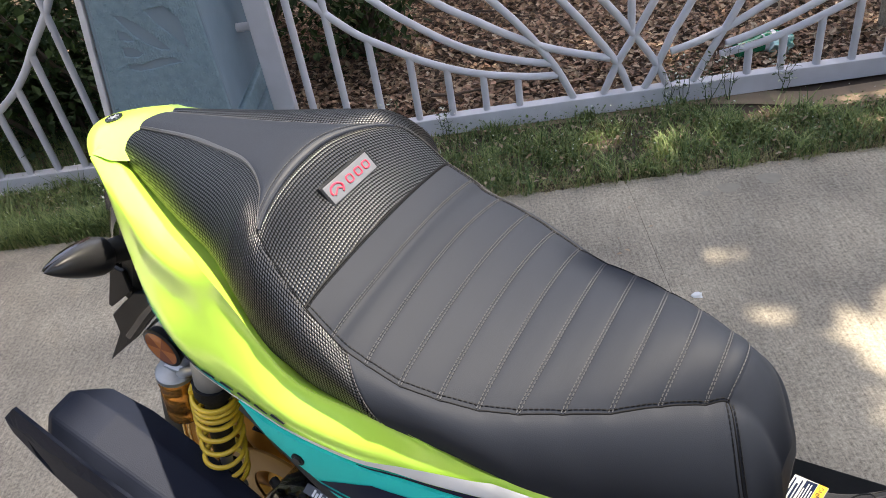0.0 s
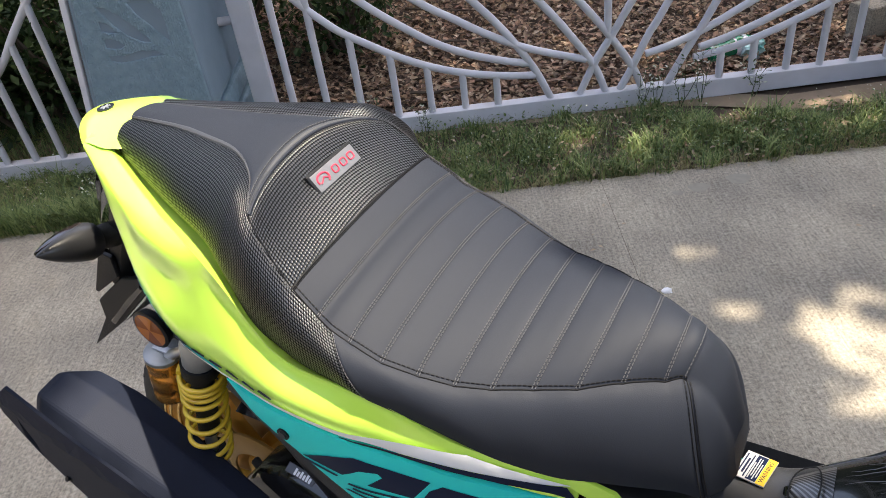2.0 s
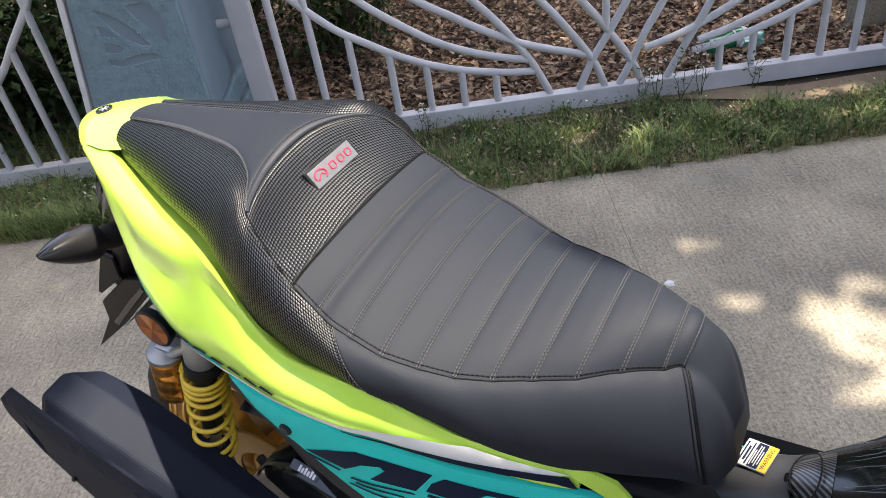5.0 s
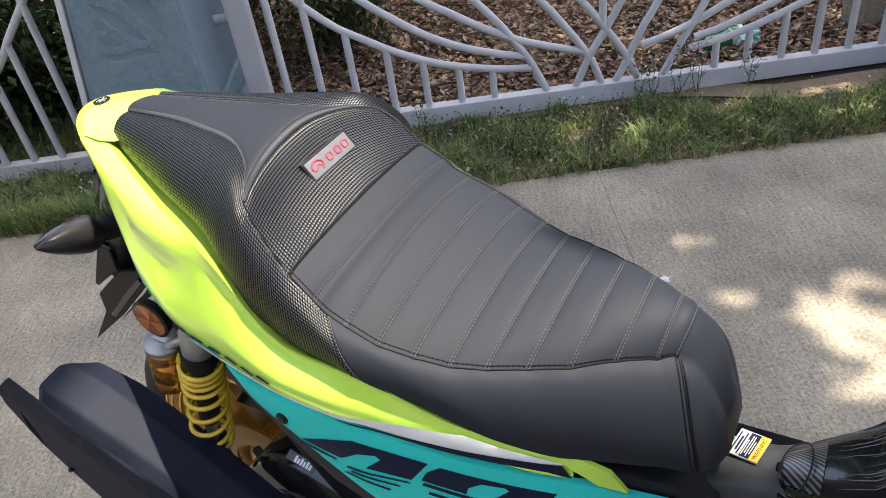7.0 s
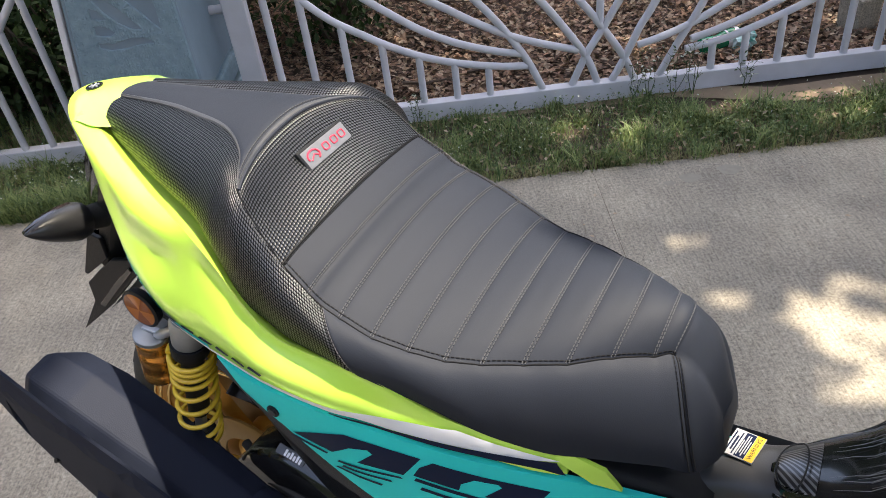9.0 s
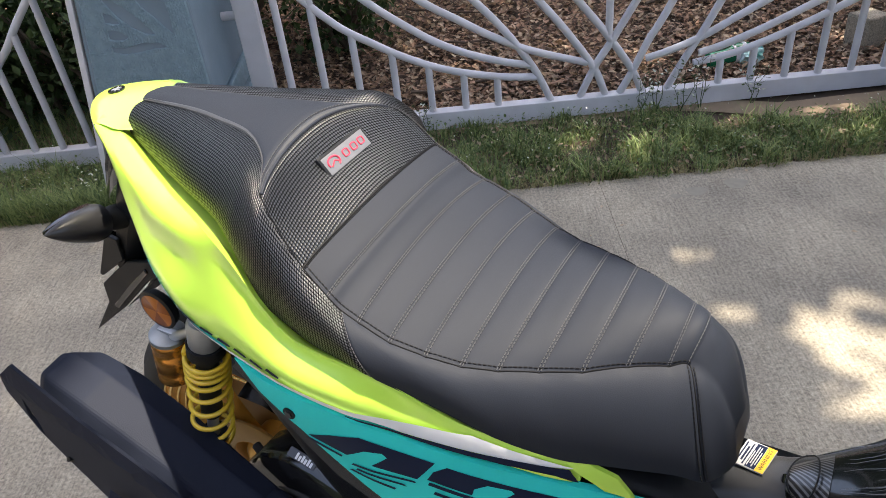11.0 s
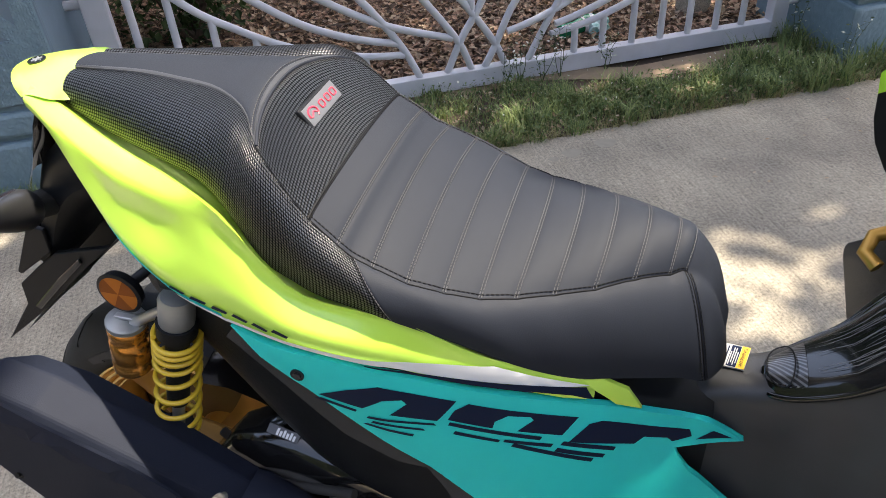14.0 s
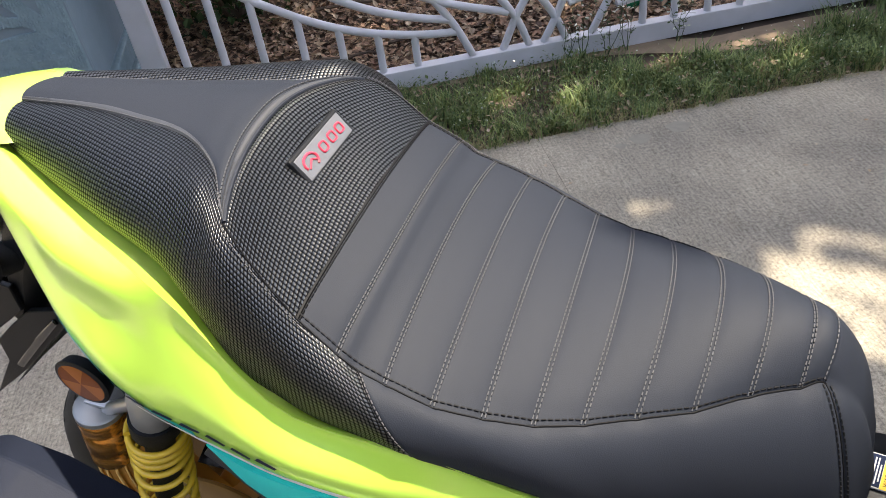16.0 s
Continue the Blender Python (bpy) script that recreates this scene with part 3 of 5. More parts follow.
# bottle, litter bag and stones behind the gate
bottle = tagged(new("plastic_bottle"), "crushed green plastic bottle with a white label on the litter", "bottle")
bottle.matrix_world = pose(1.045, 2.66, .04, 0, 84, 12)
part("bottle_body", tube(bmesh.new(), [(0, 0, -.10), (0, 0, -.095), (.003, 0, -.03), (-.003, 0, .02), (0, 0, .06), (0, 0, .09), (0, 0, .11)], .03, 14, radii=[.024, .032, .029, .034, .031, .014, .012]), GREEN_BOTTLE, bottle)
part("paper_label", tube(bmesh.new(), [(0, 0, -.0), (.001, 0, .03), (0, 0, .055)], .035, 14, radii=[.0345, .0355, .0335], caps=False), WHITE, bottle)
bag = tagged(new("plastic_wrapper"), "crumpled white and green wrapper on the litter", "litter")
bag.matrix_world = pose(1.115, 2.64, .035)
bm = bmesh.new()
bmesh.ops.create_icosphere(bm, subdivisions=3, radius=.045)
for v in bm.verts:
    k = noise.noise(v.co * 40) * .55 + noise.noise(v.co * 90) * .3
    v.co = Vector((v.co.x * (1 + k), v.co.y * (.8 + k), v.co.z * (.75 + k)))
part("wrapper", bm, WRAPPER, bag, smooth=False)
bm = bmesh.new()
box(bm, -.055, .055, -.05, .05, 0, .13, .012)
for v in bm.verts:
    v.co += Vector((noise.noise(v.co * 20), noise.noise(v.co * 21 + Vector((3, 0, 0))), noise.noise(v.co * 22))) * .008
blk = tagged(part("concrete_block", bm, CONCRETE, smooth=False), "broken grey concrete block lying on the soil", "block")
blk.matrix_world = pose(1.56, 2.70, .0, 0, 0, 20)
scrap = bmesh.new()
bmesh.ops.create_icosphere(scrap, subdivisions=2, radius=.014)
for v in scrap.verts:
    v.co = Vector((v.co.x, v.co.y * .7, max(0, v.co.z * .5) + .001)) * (1 + .5 * noise.noise(v.co * 120))
paper = tagged(part("paper_scrap", scrap, WHITE, smooth=False), "small crumpled white paper scrap on the concrete", "paper scrap")
paper.matrix_world = pose(.454, 1.385, 0)
for n in range(9):
    bm = bmesh.new()
    r = random.Random(n)
    x, y, a = r.uniform(-.8, 1.9), r.uniform(2.5, 3.6), r.uniform(-.5, .5)
    ln = r.uniform(.15, .5)
    tube(bm, [(x + ln * i / 5 * math.cos(a) + r.uniform(-.01, .01), y + ln * i / 5 * math.sin(a) + r.uniform(-.01, .01), .03 + r.uniform(0, .012)) for i in range(6)], .006, 6, radii=[.007, .006, .006, .005, .004, .002])
    tagged(part("fallen_twig", bm, BARK), "dry brown twig lying on leaf litter", "twig", group="fallen twigs")


def bush(x, y, w, h, count, label, seed):
    b = tagged(new("shrub"), label, "shrub", group="shrubs behind the fence")
    r = np.random.default_rng(seed)
    stems = bmesh.new()
    tips = []
    for k in range(9):
        a = r.uniform(0, 6.28)
        p = [Vector((x + r.uniform(-.08, .08), y + r.uniform(-.08, .08), 0))]
        for i in range(4):
            p.append(p[-1] + Vector((math.cos(a) * w * .2 * r.uniform(.3, 1.2), math.sin(a) * w * .2 * r.uniform(.3, 1.2), h * .24)))
        tube(stems, p, .012, 6, radii=[.014, .011, .008, .006, .003])
        tips += p[1:]
    part("stem", stems, BARK, b)

    def around(n):
        t = np.array([tuple(q) for q in tips])
        return t[r.integers(0, len(t), n)] + r.normal(0, 1, (n, 3)) * (w * .16, w * .16, h * .13)
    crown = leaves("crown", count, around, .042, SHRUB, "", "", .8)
    del crown["kind"]
    crown.parent = b


for n, (x, y, w, h) in enumerate([(-1.55, 3.05, .9, .9), (-2.3, 3.0, 1.0, 1.0), (-1.0, 3.4, .8, .9), (-.42, 3.15, .55, .6), (2.3, 3.3, .9, .8), (.15, 4.3, .9, .7), (1.4, 4.4, 1.0, .8), (-2.9, 3.6, 1.0, 1.2), (-1.62, 2.72, .5, .45), (-2.1, 2.75, .6, .5), (-1.28, 2.78, .45, .5), (-1.95, 3.3, .9, .9), (-2.6, 2.9, .7, .7), (-1.3, 3.5, .8, .8)]):
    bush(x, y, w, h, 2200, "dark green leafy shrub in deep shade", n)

# ---- unseen street tree whose crown shades the verge and the pavement ----
def street_tree(x, y, cx, cy, seed):
    t = tagged(new("street_tree"), "broad-leaved street tree casting dappled shade", "tree")
    r = np.random.default_rng(seed)
    trunk = bmesh.new()
    tube(trunk, [(x, y, -.02), (x - .03, y + .02, .6), (x + .02, y + .05, 1.6), (cx + (x - cx) * .8, cy + (y - cy) * .8, 3.0)], .14, 12, radii=[.19, .15, .13, .11])
    part("trunk", trunk, BARK, t)
    tips = []
    for k in range(16):
        limb = bmesh.new()
        a, rad = 2 * math.pi * k / 16 + r.uniform(-.2, .2), r.uniform(.8, 2.0)
        s0 = Vector((cx + (x - cx) * .8, cy + (y - cy) * .8, 2.9))
        e = Vector((cx + rad * math.cos(a), cy + rad * math.sin(a), r.uniform(4.6, 6.2)))
        p = [s0, s0.lerp(e, .35) + Vector((0, 0, .4)), s0.lerp(e, .7) + Vector((0, 0, .3)), e]
        if any(math.hypot((q.x - SUN_SLOPE[0] * q.z - gx) / rx, (q.y - SUN_SLOPE[1] * q.z - gy) / ry) < 1 for q in [p[1].lerp(p[3], i / 8) for i in range(9)] for gx, gy, rx, ry, turn in GAPS):
            continue
        tube(limb, [tuple(q) for q in smooth_line([tuple(q) for q in p], 4)], .04, 7, radii=list(np.linspace(.075, .012, 13)))
        part("limb", limb, BARK, t)
    n = CLUMPS
    rad, a = 2.6 * np.sqrt(r.uniform(0, 1, n)), r.uniform(0, 2 * np.pi, n)
    mid = np.column_stack([cx + .92 * rad * np.cos(a), cy + 1.3 * rad * np.sin(a), r.uniform(4.5, 6.2, n)])

    def around(count):
        p = mid[r.integers(0, n, count)] + r.normal(0, 1, (count, 3)) * (.22, .22, .16)
        # leaves are left out along the sun's path, so sunlight reaches chosen spots
        low = p[:, :2] - np.array(SUN_SLOPE) * p[:, 2:3]
        keep = np.ones(count, bool)
        for gx, gy, rx, ry, turn in GAPS:
            dx, dy = low[:, 0] - gx, low[:, 1] - gy
            lx, ly = dx * math.cos(turn) + dy * math.sin(turn), dy * math.cos(turn) - dx * math.sin(turn)
            edge = 1 + .22 * np.sin(7 * np.arctan2(ly / ry, lx / rx) + 7 * gx) + r.normal(0, .15, count)
            keep &= (np.hypot(lx / rx, ly / ry) > edge) | ((r.uniform(0, 1, count) < .28) & (gy > 1.0))
        return p[keep]
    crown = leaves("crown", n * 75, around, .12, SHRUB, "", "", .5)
    del crown["kind"]
    crown.parent = t


CLUMPS = 640
SUN_SLOPE = (.274, .07)
# ground ellipses (x, y, radii, turn) kept open in the crown as sun patches
GAPS = [(-.320, .520, .56, .22, -.536), (-.36, .375, .27, .10, -.536), (-.621, .698, .13, .10, -.536), (-.559, .527, .14, .08, -.536), (.55, 2.95, .28, .16, .2), (0, 2.85, .16, .10, 0), (1.2, 3.0, .25, .14, 0), (.9, 2.72, .25, .12, 0), (-.3, 3.1, .22, .14, 0), (1.65, 2.8, .22, .14, 0), (.74, 1.18, .28, .24, .3), (1.02, 1.08, .30, .28, 0), (.60, 1.50, .11, .08, 0), (.95, 1.50, .12, .07, .2),
        (1.3, 2.1, .55, .16, 0), (.45, 2.12, .40, .14, 0), (-1.1, 1.9, .2, .10, 0)]
street_tree(4.6, 4.6, 1.56, 1.27, 3)

# ---- unseen walls added to block low sky light and darken reflections ----
bm = box(bmesh.new(), -5.6, 12, -5.3, -5.1, -.02, 4.2, .01)
tagged(part("sky_screen_south", bm, SCREEN_GREEN, smooth=False), "plain dark green wall added to block low sky light", "wall", kind="structure")
bm = box(bmesh.new(), -5.6, 12, 7.0, 7.2, -.02, 3.6, .01)
tagged(part("sky_screen_north", bm, SCREEN_GREEN, smooth=False), "plain dark green wall added to block low sky light", "wall", kind="structure")
bm = box(bmesh.new(), -5.8, -5.6, -5.3, 7.2, -.02, 4.2, .01)
tagged(part("sky_screen_west", bm, SCREEN_GREEN, smooth=False), "plain dark green wall added to block low sky light", "wall", kind="structure")

# ---- scooter ----
scooter = tagged(new("motor_scooter"), "lime and teal scooter with black pleated seat, parked on concrete", "motor scooter")
scooter.matrix_world = pose(-0.133, 0.619, 0, 0, 0, -30.7)

# lines along the seat: its centre (u, z), the seam (u, v, z), the lower edge (u, v, z)
SEAT_CENTRE = [(-.244, .912), (-.17, .916), (-.116, .917), (-.075, .917), (-.045, .917), (-.021, .912), (.012, .882), (.048, .858), (.077, .846),
               (.088, .838), (.102, .83), (.132, .818), (.161, .808), (.192, .802), (.223, .8), (.254, .8), (.286, .801), (.316, .8),
               (.343, .796), (.359, .789), (.382, .755), (.398, .705)]
SEAT_SEAM = [(-.242, .012, .909), (-.17, .02, .913), (-.116, .03, .914), (-.066, .043, .914), (-.025, .072, .912), (.004, .11, .905), (.025, .121, .88),
             (.048, .127, .852), (.073, .132, .832), (.085, .133, .822), (.102, .134, .815), (.131, .134, .803), (.16, .127, .792), (.188, .118, .783),
             (.216, .107, .779), (.246, .092, .776), (.278, .078, .776), (.309, .058, .776), (.338, .041, .773), (.353, .032, .772), (.376, .028, .752),
             (.394, .02, .705)]
SEAT_EDGE = [(-.24, .04, .88), (-.17, .07, .873), (-.11, .096, .873), (-.05, .12, .868), (-.015, .138, .847), (.01, .147, .815), (.035, .15, .8),
             (.06, .153, .79), (.098, .1545, .782), (.121, .155, .776), (.14, .151, .767), (.172, .143, .75), (.2, .137, .735), (.225, .131, .722),
             (.25, .121, .708), (.275, .112, .699), (.3, .101, .694), (.33, .089, .689), (.36, .075, .682), (.383, .063, .671), (.397, .042, .668),
             (.402, .026, .667)]
# the far seam lies a little closer in and lower: its v, its drop
FAR = [(.031, .003), (.040, .009), (.048, .012), (.058, .013), (.068, .013), (.086, .011), (.097, .004), (.102, .001), (.106, 0), (.106, 0), (.107, 0), (.107, 0),
       (.102, 0), (.095, 0), (.087, 0), (.082, 0), (.070, 0), (.056, 0), (.041, 0), (.032, 0), (.028, 0), (.020, 0)]
PLEATS = [8, 10, 11, 12, 13, 14, 15, 16, 17, 18]
STEPS, TOP, SIDE = 8, 10, 12
stations = smooth_line([(*a, *e, *g, b, e[2] - c) for a, e, g, (b, c) in zip(SEAT_CENTRE, SEAT_SEAM, SEAT_EDGE, FAR)], STEPS)


def seat_row(n, s, far):
    """Points of a station from the centre to the lower edge, given with v >= 0; the top sinks at each pleat."""
    cu, cz, tu, tv, tz, bu, bv, bz, fv, fz = s
    if far:
        tv, tz = fv, fz
        bv = bv + (fv + .006 - bv) * max(0, min(1, n / STEPS - 5))
    sink = sum(0.0013 * math.exp(-((n - p * STEPS) / 1.0) ** 2) for p in PLEATS) + sum(0.0012 * math.exp(-((n - p * STEPS) / 1.0) ** 2) for p in (5, 7, 19))
    out = []
    sewn = 0.0016 * max(0, min(1, 2 * (19.5 - n / STEPS)))
    for k in range(TOP + 1):
        t = k / TOP
        seam = sewn * math.exp(-((TOP - k) / 0.7) ** 2)
        out.append((cu + (tu - cu) * t * t, tv * t, cz + (tz - cz) * t * t - sink - seam))
    T, B = Vector((tu, tv, tz - sewn)), Vector((bu, bv, bz))
    flat = 0.30 + (0.45 if far else 0.22) * max(0, min(1, 5 - n / STEPS))
    k1 = T.lerp(B, 0.4) + Vector((0, 0.010 - 0.007 * (far and n > 6 * STEPS), flat * (tz - bz)))
    k2 = B + Vector(((tu - bu) * 0.3, 0.006 - 0.005 * (far and n > 6 * STEPS), 0.45 * (tz - bz)))
    dip = sum(0.0015 * math.exp(-((n - p * STEPS) / 1.0) ** 2) for p in (9, 19))
    for k in range(1, SIDE + 1):
        t = k / SIDE
        p = (1 - t) ** 3 * T + 3 * t * (1 - t) ** 2 * k1 + 3 * t * t * (1 - t) * k2 + t ** 3 * B
        out.append((p.x, p.y - dip, p.z - dip * 0.5))
    return out


seat_rows = [seat_row(n, s, False) for n, s in enumerate(stations)]
far_rows = [seat_row(n, s, True) for n, s in enumerate(stations)]
seat = new("seat")
seat.parent = scooter
tagged(seat, "black leather-look seat with stitched pleats and carbon-weave sides")


def seat_side(name, s0, s1, mat, label=""):
    for sgn in (-1, 1):
        rows = [[(p[0], sgn * p[1], p[2]) for p in r[TOP:]] for r in (far_rows if sgn > 0 else seat_rows)[s0 * STEPS:s1 * STEPS + 1]]
        part(name, sheet(rows, flip=sgn > 0), mat, seat, label)


def seat_middle(name, s0, s1, mat, label=""):
    rows = [[(p[0], -p[1], p[2]) for p in reversed(r[1:TOP + 1])] + list(q[:TOP + 1]) for r, q in zip(seat_rows[s0 * STEPS:s1 * STEPS + 1], far_rows[s0 * STEPS:s1 * STEPS + 1])]
    part(name, sheet(rows), mat, seat, label)


seat_middle("pillion_panel", 0, 5, LEATHER, "smooth black leather pillion top")
seat_middle("step_panel", 5, 7, CARBON, "embossed carbon-weave step panel")
cuts = [7] + PLEATS + [19]
for a, b in zip(cuts, cuts[1:]):
    seat_middle("pleat", a, b, LEATHER)
nose = [[(p[0], -p[1], p[2]) for p in reversed(r[1:])] + list(q) for r, q in zip(seat_rows[19 * STEPS:21 * STEPS + 1], far_rows[19 * STEPS:21 * STEPS + 1])]
part("nose_panel", sheet(nose), LEATHER, seat)
seat_side("carbon_side_panel", 0, 9, CARBON, "embossed carbon-weave side panel")
seat_side("side_panel", 9, 19, LEATHER)
bm = sheet([[(r[-1][0], k * (q if k > 0 else r)[-1][1], r[-1][2] + 0.002) for k in (-1, -0.5, 0, 0.5, 1)] for r, q in zip(seat_rows, far_rows)], flip=True)
part("seat_base", bm, PLASTIC, seat)
# front and rear closing caps
for i, fl in ((0, False), (-1, True)):
    ring = [(p[0], -p[1], p[2]) for p in reversed(seat_rows[i][1:])] + list(far_rows[i])
    bm = bmesh.new()
    f = bm.faces.new([bm.verts.new(p) for p in (reversed(ring) if fl else ring)])
    part("end_cap", bm, LEATHER, seat)


def at_row(n, k, sgn):
    p = (far_rows if sgn > 0 else seat_rows)[n][k]
    return Vector((p[0], sgn * p[1], p[2]))


def stitch(line, ups, mat, pitch=0.0036, size=0.00052, name="stitching"):
    """A row of short threads along a line, lifted off the cover."""
    bm = bmesh.new()
    length = [0.0]
    for a, b in zip(line, line[1:]):
        length.append(length[-1] + (b - a).length)
    d = 0.001
    while d + pitch * 0.7 < length[-1]:
        ends = []
        for x in (d, d + pitch * 0.68):
            i = max(j for j in range(len(line) - 1) if length[j] <= x)
            t = (x - length[i]) / max(length[i + 1] - length[i], 1e-9)
            ends.append(line[i].lerp(line[i + 1], t) + ups * 0.0007)
        tube(bm, ends, size, 4)
        d += pitch
    if len(bm.verts):
        part(name, bm, mat, seat)
    else:
        bm.free()


up = Vector((0, 0, 1))
for p in PLEATS:
    for off in (-1, 1):
        n = p * STEPS
        line = []
        for k in range(-TOP, TOP + 1):
            a, b = at_row(n, abs(k), 1 if k >= 0 else -1), at_row(n + off, abs(k), 1 if k >= 0 else -1)
            line.append(a.lerp(b, 0.30))
        stitch(line, up, THREAD)
for sgn in (-1, 1):
    out = Vector((0, sgn * 0.8, 0.6))
    stitch([at_row(n, TOP - 1, sgn).lerp(at_row(n, TOP, sgn), 0.6) for n in range(0, 5 * STEPS + 1)], up, THREAD)
    stitch([at_row(n, TOP, sgn).lerp(at_row(n, TOP + 1, sgn), 0.5) for n in range(5 * STEPS, 9 * STEPS + 1)], out, THREAD)
    stitch([at_row(n, TOP - 1, sgn).lerp(at_row(n, TOP, sgn), 0.7) for n in range(7 * STEPS, 19 * STEPS + 1)], up, DARK_THREAD, .0042, .0006)
    stitch([at_row(9 * STEPS + 1, k, sgn) for k in range(TOP, TOP + SIDE + 1)], out, THREAD)
    stitch([at_row(19 * STEPS + 1, k, sgn) for k in range(TOP, TOP + SIDE + 1)], out, DARK_THREAD, .0042, .0006)
    stitch([at_row(19 * STEPS - 1, k, sgn) for k in range(TOP, TOP + SIDE + 1)], out, DARK_THREAD, .0042, .0006)
    # the open seams between the panels
    for line in ([at_row(n, TOP, sgn) for n in range(5 * STEPS, 19 * STEPS + 1)], [at_row(9 * STEPS, k, sgn) for k in range(TOP, TOP + SIDE + 1)], [at_row(19 * STEPS, k, sgn) for k in range(TOP, TOP + SIDE + 1)]):
        part("seam", tube(bmesh.new(), [tuple(p) for p in line], .0007, 6), DARK_THREAD, seat)
both = lambda n, f: [at_row(n, abs(k), 1 if k >= 0 else -1).lerp(at_row(n + 1, abs(k), 1 if k >= 0 else -1), f) for k in range(-TOP, TOP + 1)]
stitch(both(5 * STEPS - 2, 0.2), up, THREAD)
stitch(both(5 * STEPS, 0.9), up, THREAD)
stitch(both(7 * STEPS, 0.6), up, DARK_THREAD, .0042, .0006)
stitch(both(19 * STEPS - 1, 0.2), up, THREAD)
# flat welts with a raised back beside the pillion seams
def welt(inner, outer, lift):
    rows = [[tuple(a + Vector((0, 0, .0002))), tuple(a.lerp(b, .25) + lift), tuple(a.lerp(b, .75) + lift), tuple(b + Vector((0, 0, .0002)))] for a, b in zip(inner, outer)]
    bm = sheet(rows)
    bmesh.ops.recalc_face_normals(bm, faces=bm.faces[:])
    if sum(f.normal.z for f in bm.faces) < 0:
        bmesh.ops.reverse_faces(bm, faces=bm.faces[:])
    part("welt", bm, WELT, seat)


for sgn in (-1, 1):
    edge = [at_row(n, TOP, sgn) for n in range(0, 5 * STEPS + 1)]
    inside = [at_row(n, TOP - 3, sgn) for n in range(0, 5 * STEPS + 1)]
    welt([b + (a - b).normalized() * min(.0062, (a - b).length * .8) for a, b in zip(inside, edge)], edge, Vector((0, 0, .0011)))
back, front_edge = both(5 * STEPS - 2, 0.0), both(5 * STEPS, 0.3)
welt([b + (a - b).normalized() * .0066 for a, b in zip(back, front_edge)], front_edge, Vector((.0004, 0, .0013)))
bm = bmesh.new()
tube(bm, [p - Vector((0, 0, .0004)) for p in both(7 * STEPS, 0.0)], 0.0013, 6)
part("piping", bm, DARK_THREAD, seat)
# piping along the shoulder of the step
bm = bmesh.new()
tube(bm, [p + Vector((0.001, 0, 0.0005)) for p in both(5 * STEPS, 0.0)], 0.0016, 6)
part("piping", bm, LEATHER, seat)

# badge on the step
badge_m = Matrix.Translation((0.0085, 0.001, 0.8835)) @ Matrix.Rotation(radians(53), 4, "Y")
badge = tagged(part("badge", box(bmesh.new(), -0.0098, 0.0098, -0.0335, 0.0335, 0, 0.0042, 0.0014), BADGE, seat, smooth=False), "silver badge with red lettering on a raised plate")
badge.matrix_local = badge_m
part("badge_frame", box(bmesh.new(), -0.0118, 0.0118, -0.0358, 0.0358, -0.003, 0.004, 0.002), PLASTIC, badge, smooth=False)
RED_MARKS = [(-0.027, -0.014), (-0.006, 0.003), (0.007, 0.016), (0.019, 0.028)]
for n, (y0, y1) in enumerate(RED_MARKS):
    bm = bmesh.new()
    if n == 0:
        tube(bm, [(0.0055 * math.cos(a) + 0.0, -0.0205 + 0.008 * math.sin(a), 0.0044) for a in [0.6 + 0.45 * i for i in range(11)]], 0.0010, 6)
        tube(bm, [(0.003, -0.026, 0.0044), (-0.001, -0.019, 0.0044), (0.002, -0.0145, 0.0044)], 0.0008, 6)
    else:
        c, h = (y0 + y1) / 2, (y1 - y0) / 2
        tube(bm, [(0.0034 * math.copysign(abs(math.cos(a)) ** .5, math.cos(a)), c + h * .85 * math.copysign(abs(math.sin(a)) ** .5, math.sin(a)), 0.0044) for a in [2 * math.pi * i / 16 for i in range(16)]], 0.0008, 5, closed=True)
    part("red_mark", bm, RED, badge)

# ---- bodywork ----
# half width of the bodywork: u, then pairs of height and half width from the top down; the skirt goes on below the shoulder
SHOULDER = [(-.27, .903, .044, .898, .057, .889, .06), (-.233, .891, .056, .887, .074, .878, .08),
            (-.185, .882, .078, .876, .102, .847, .112), (-.13, .878, .104, .866, .124, .815, .146),
            (-.076, .873, .126, .852, .145, .787, .165), (-.022, .852, .144, .83, .155, .752, .169),
            (.036, .796, .156, .784, .164, .738, .174), (.1, .782, .156, .765, .168, .732, .17),
            (.136, .772, .152, .752, .158, .728, .16), (.2, .733, .138, .722, .142, .703, .143),
            (.27, .703, .11, .692, .114, .672, .115), (.331, .676, .083, .662, .085, .642, .086),
            (.433, .6, .04, .59, .044, .576, .046), (.55, .57, .03, .555, .035, .53, .04)]
SKIRT = [(.85, .055, .6, .05), (.84, .075, .6, .06), (.8, .105, .6, .08), (.76, .138, .58, .1),
         (.73, .16, .55, .12), (.7, .167, .5, .14), (.68, .174, .45, .155), (.66, .172, .42, .16),
         (.65, .166, .4, .16), (.62, .15, .38, .155), (.58, .128, .36, .145), (.54, .105, .34, .135),
         (.49, .075, .32, .12), (.46, .07, .3, .11)]
BODY_LINES = smooth_line([a + b for a, b in zip(SHOULDER, SKIRT)], 6)
FAR_SIDE = .76


LIME_LOW = [(-.270, .888), (-.235, .876), (-.184, .845), (-.128, .808), (-.067, .778), (-.026, .758), (.029, .747), (.079, .739), (.119, .731),
            (.149, .720), (.181, .710), (.217, .699), (.254, .685), (.288, .671)]
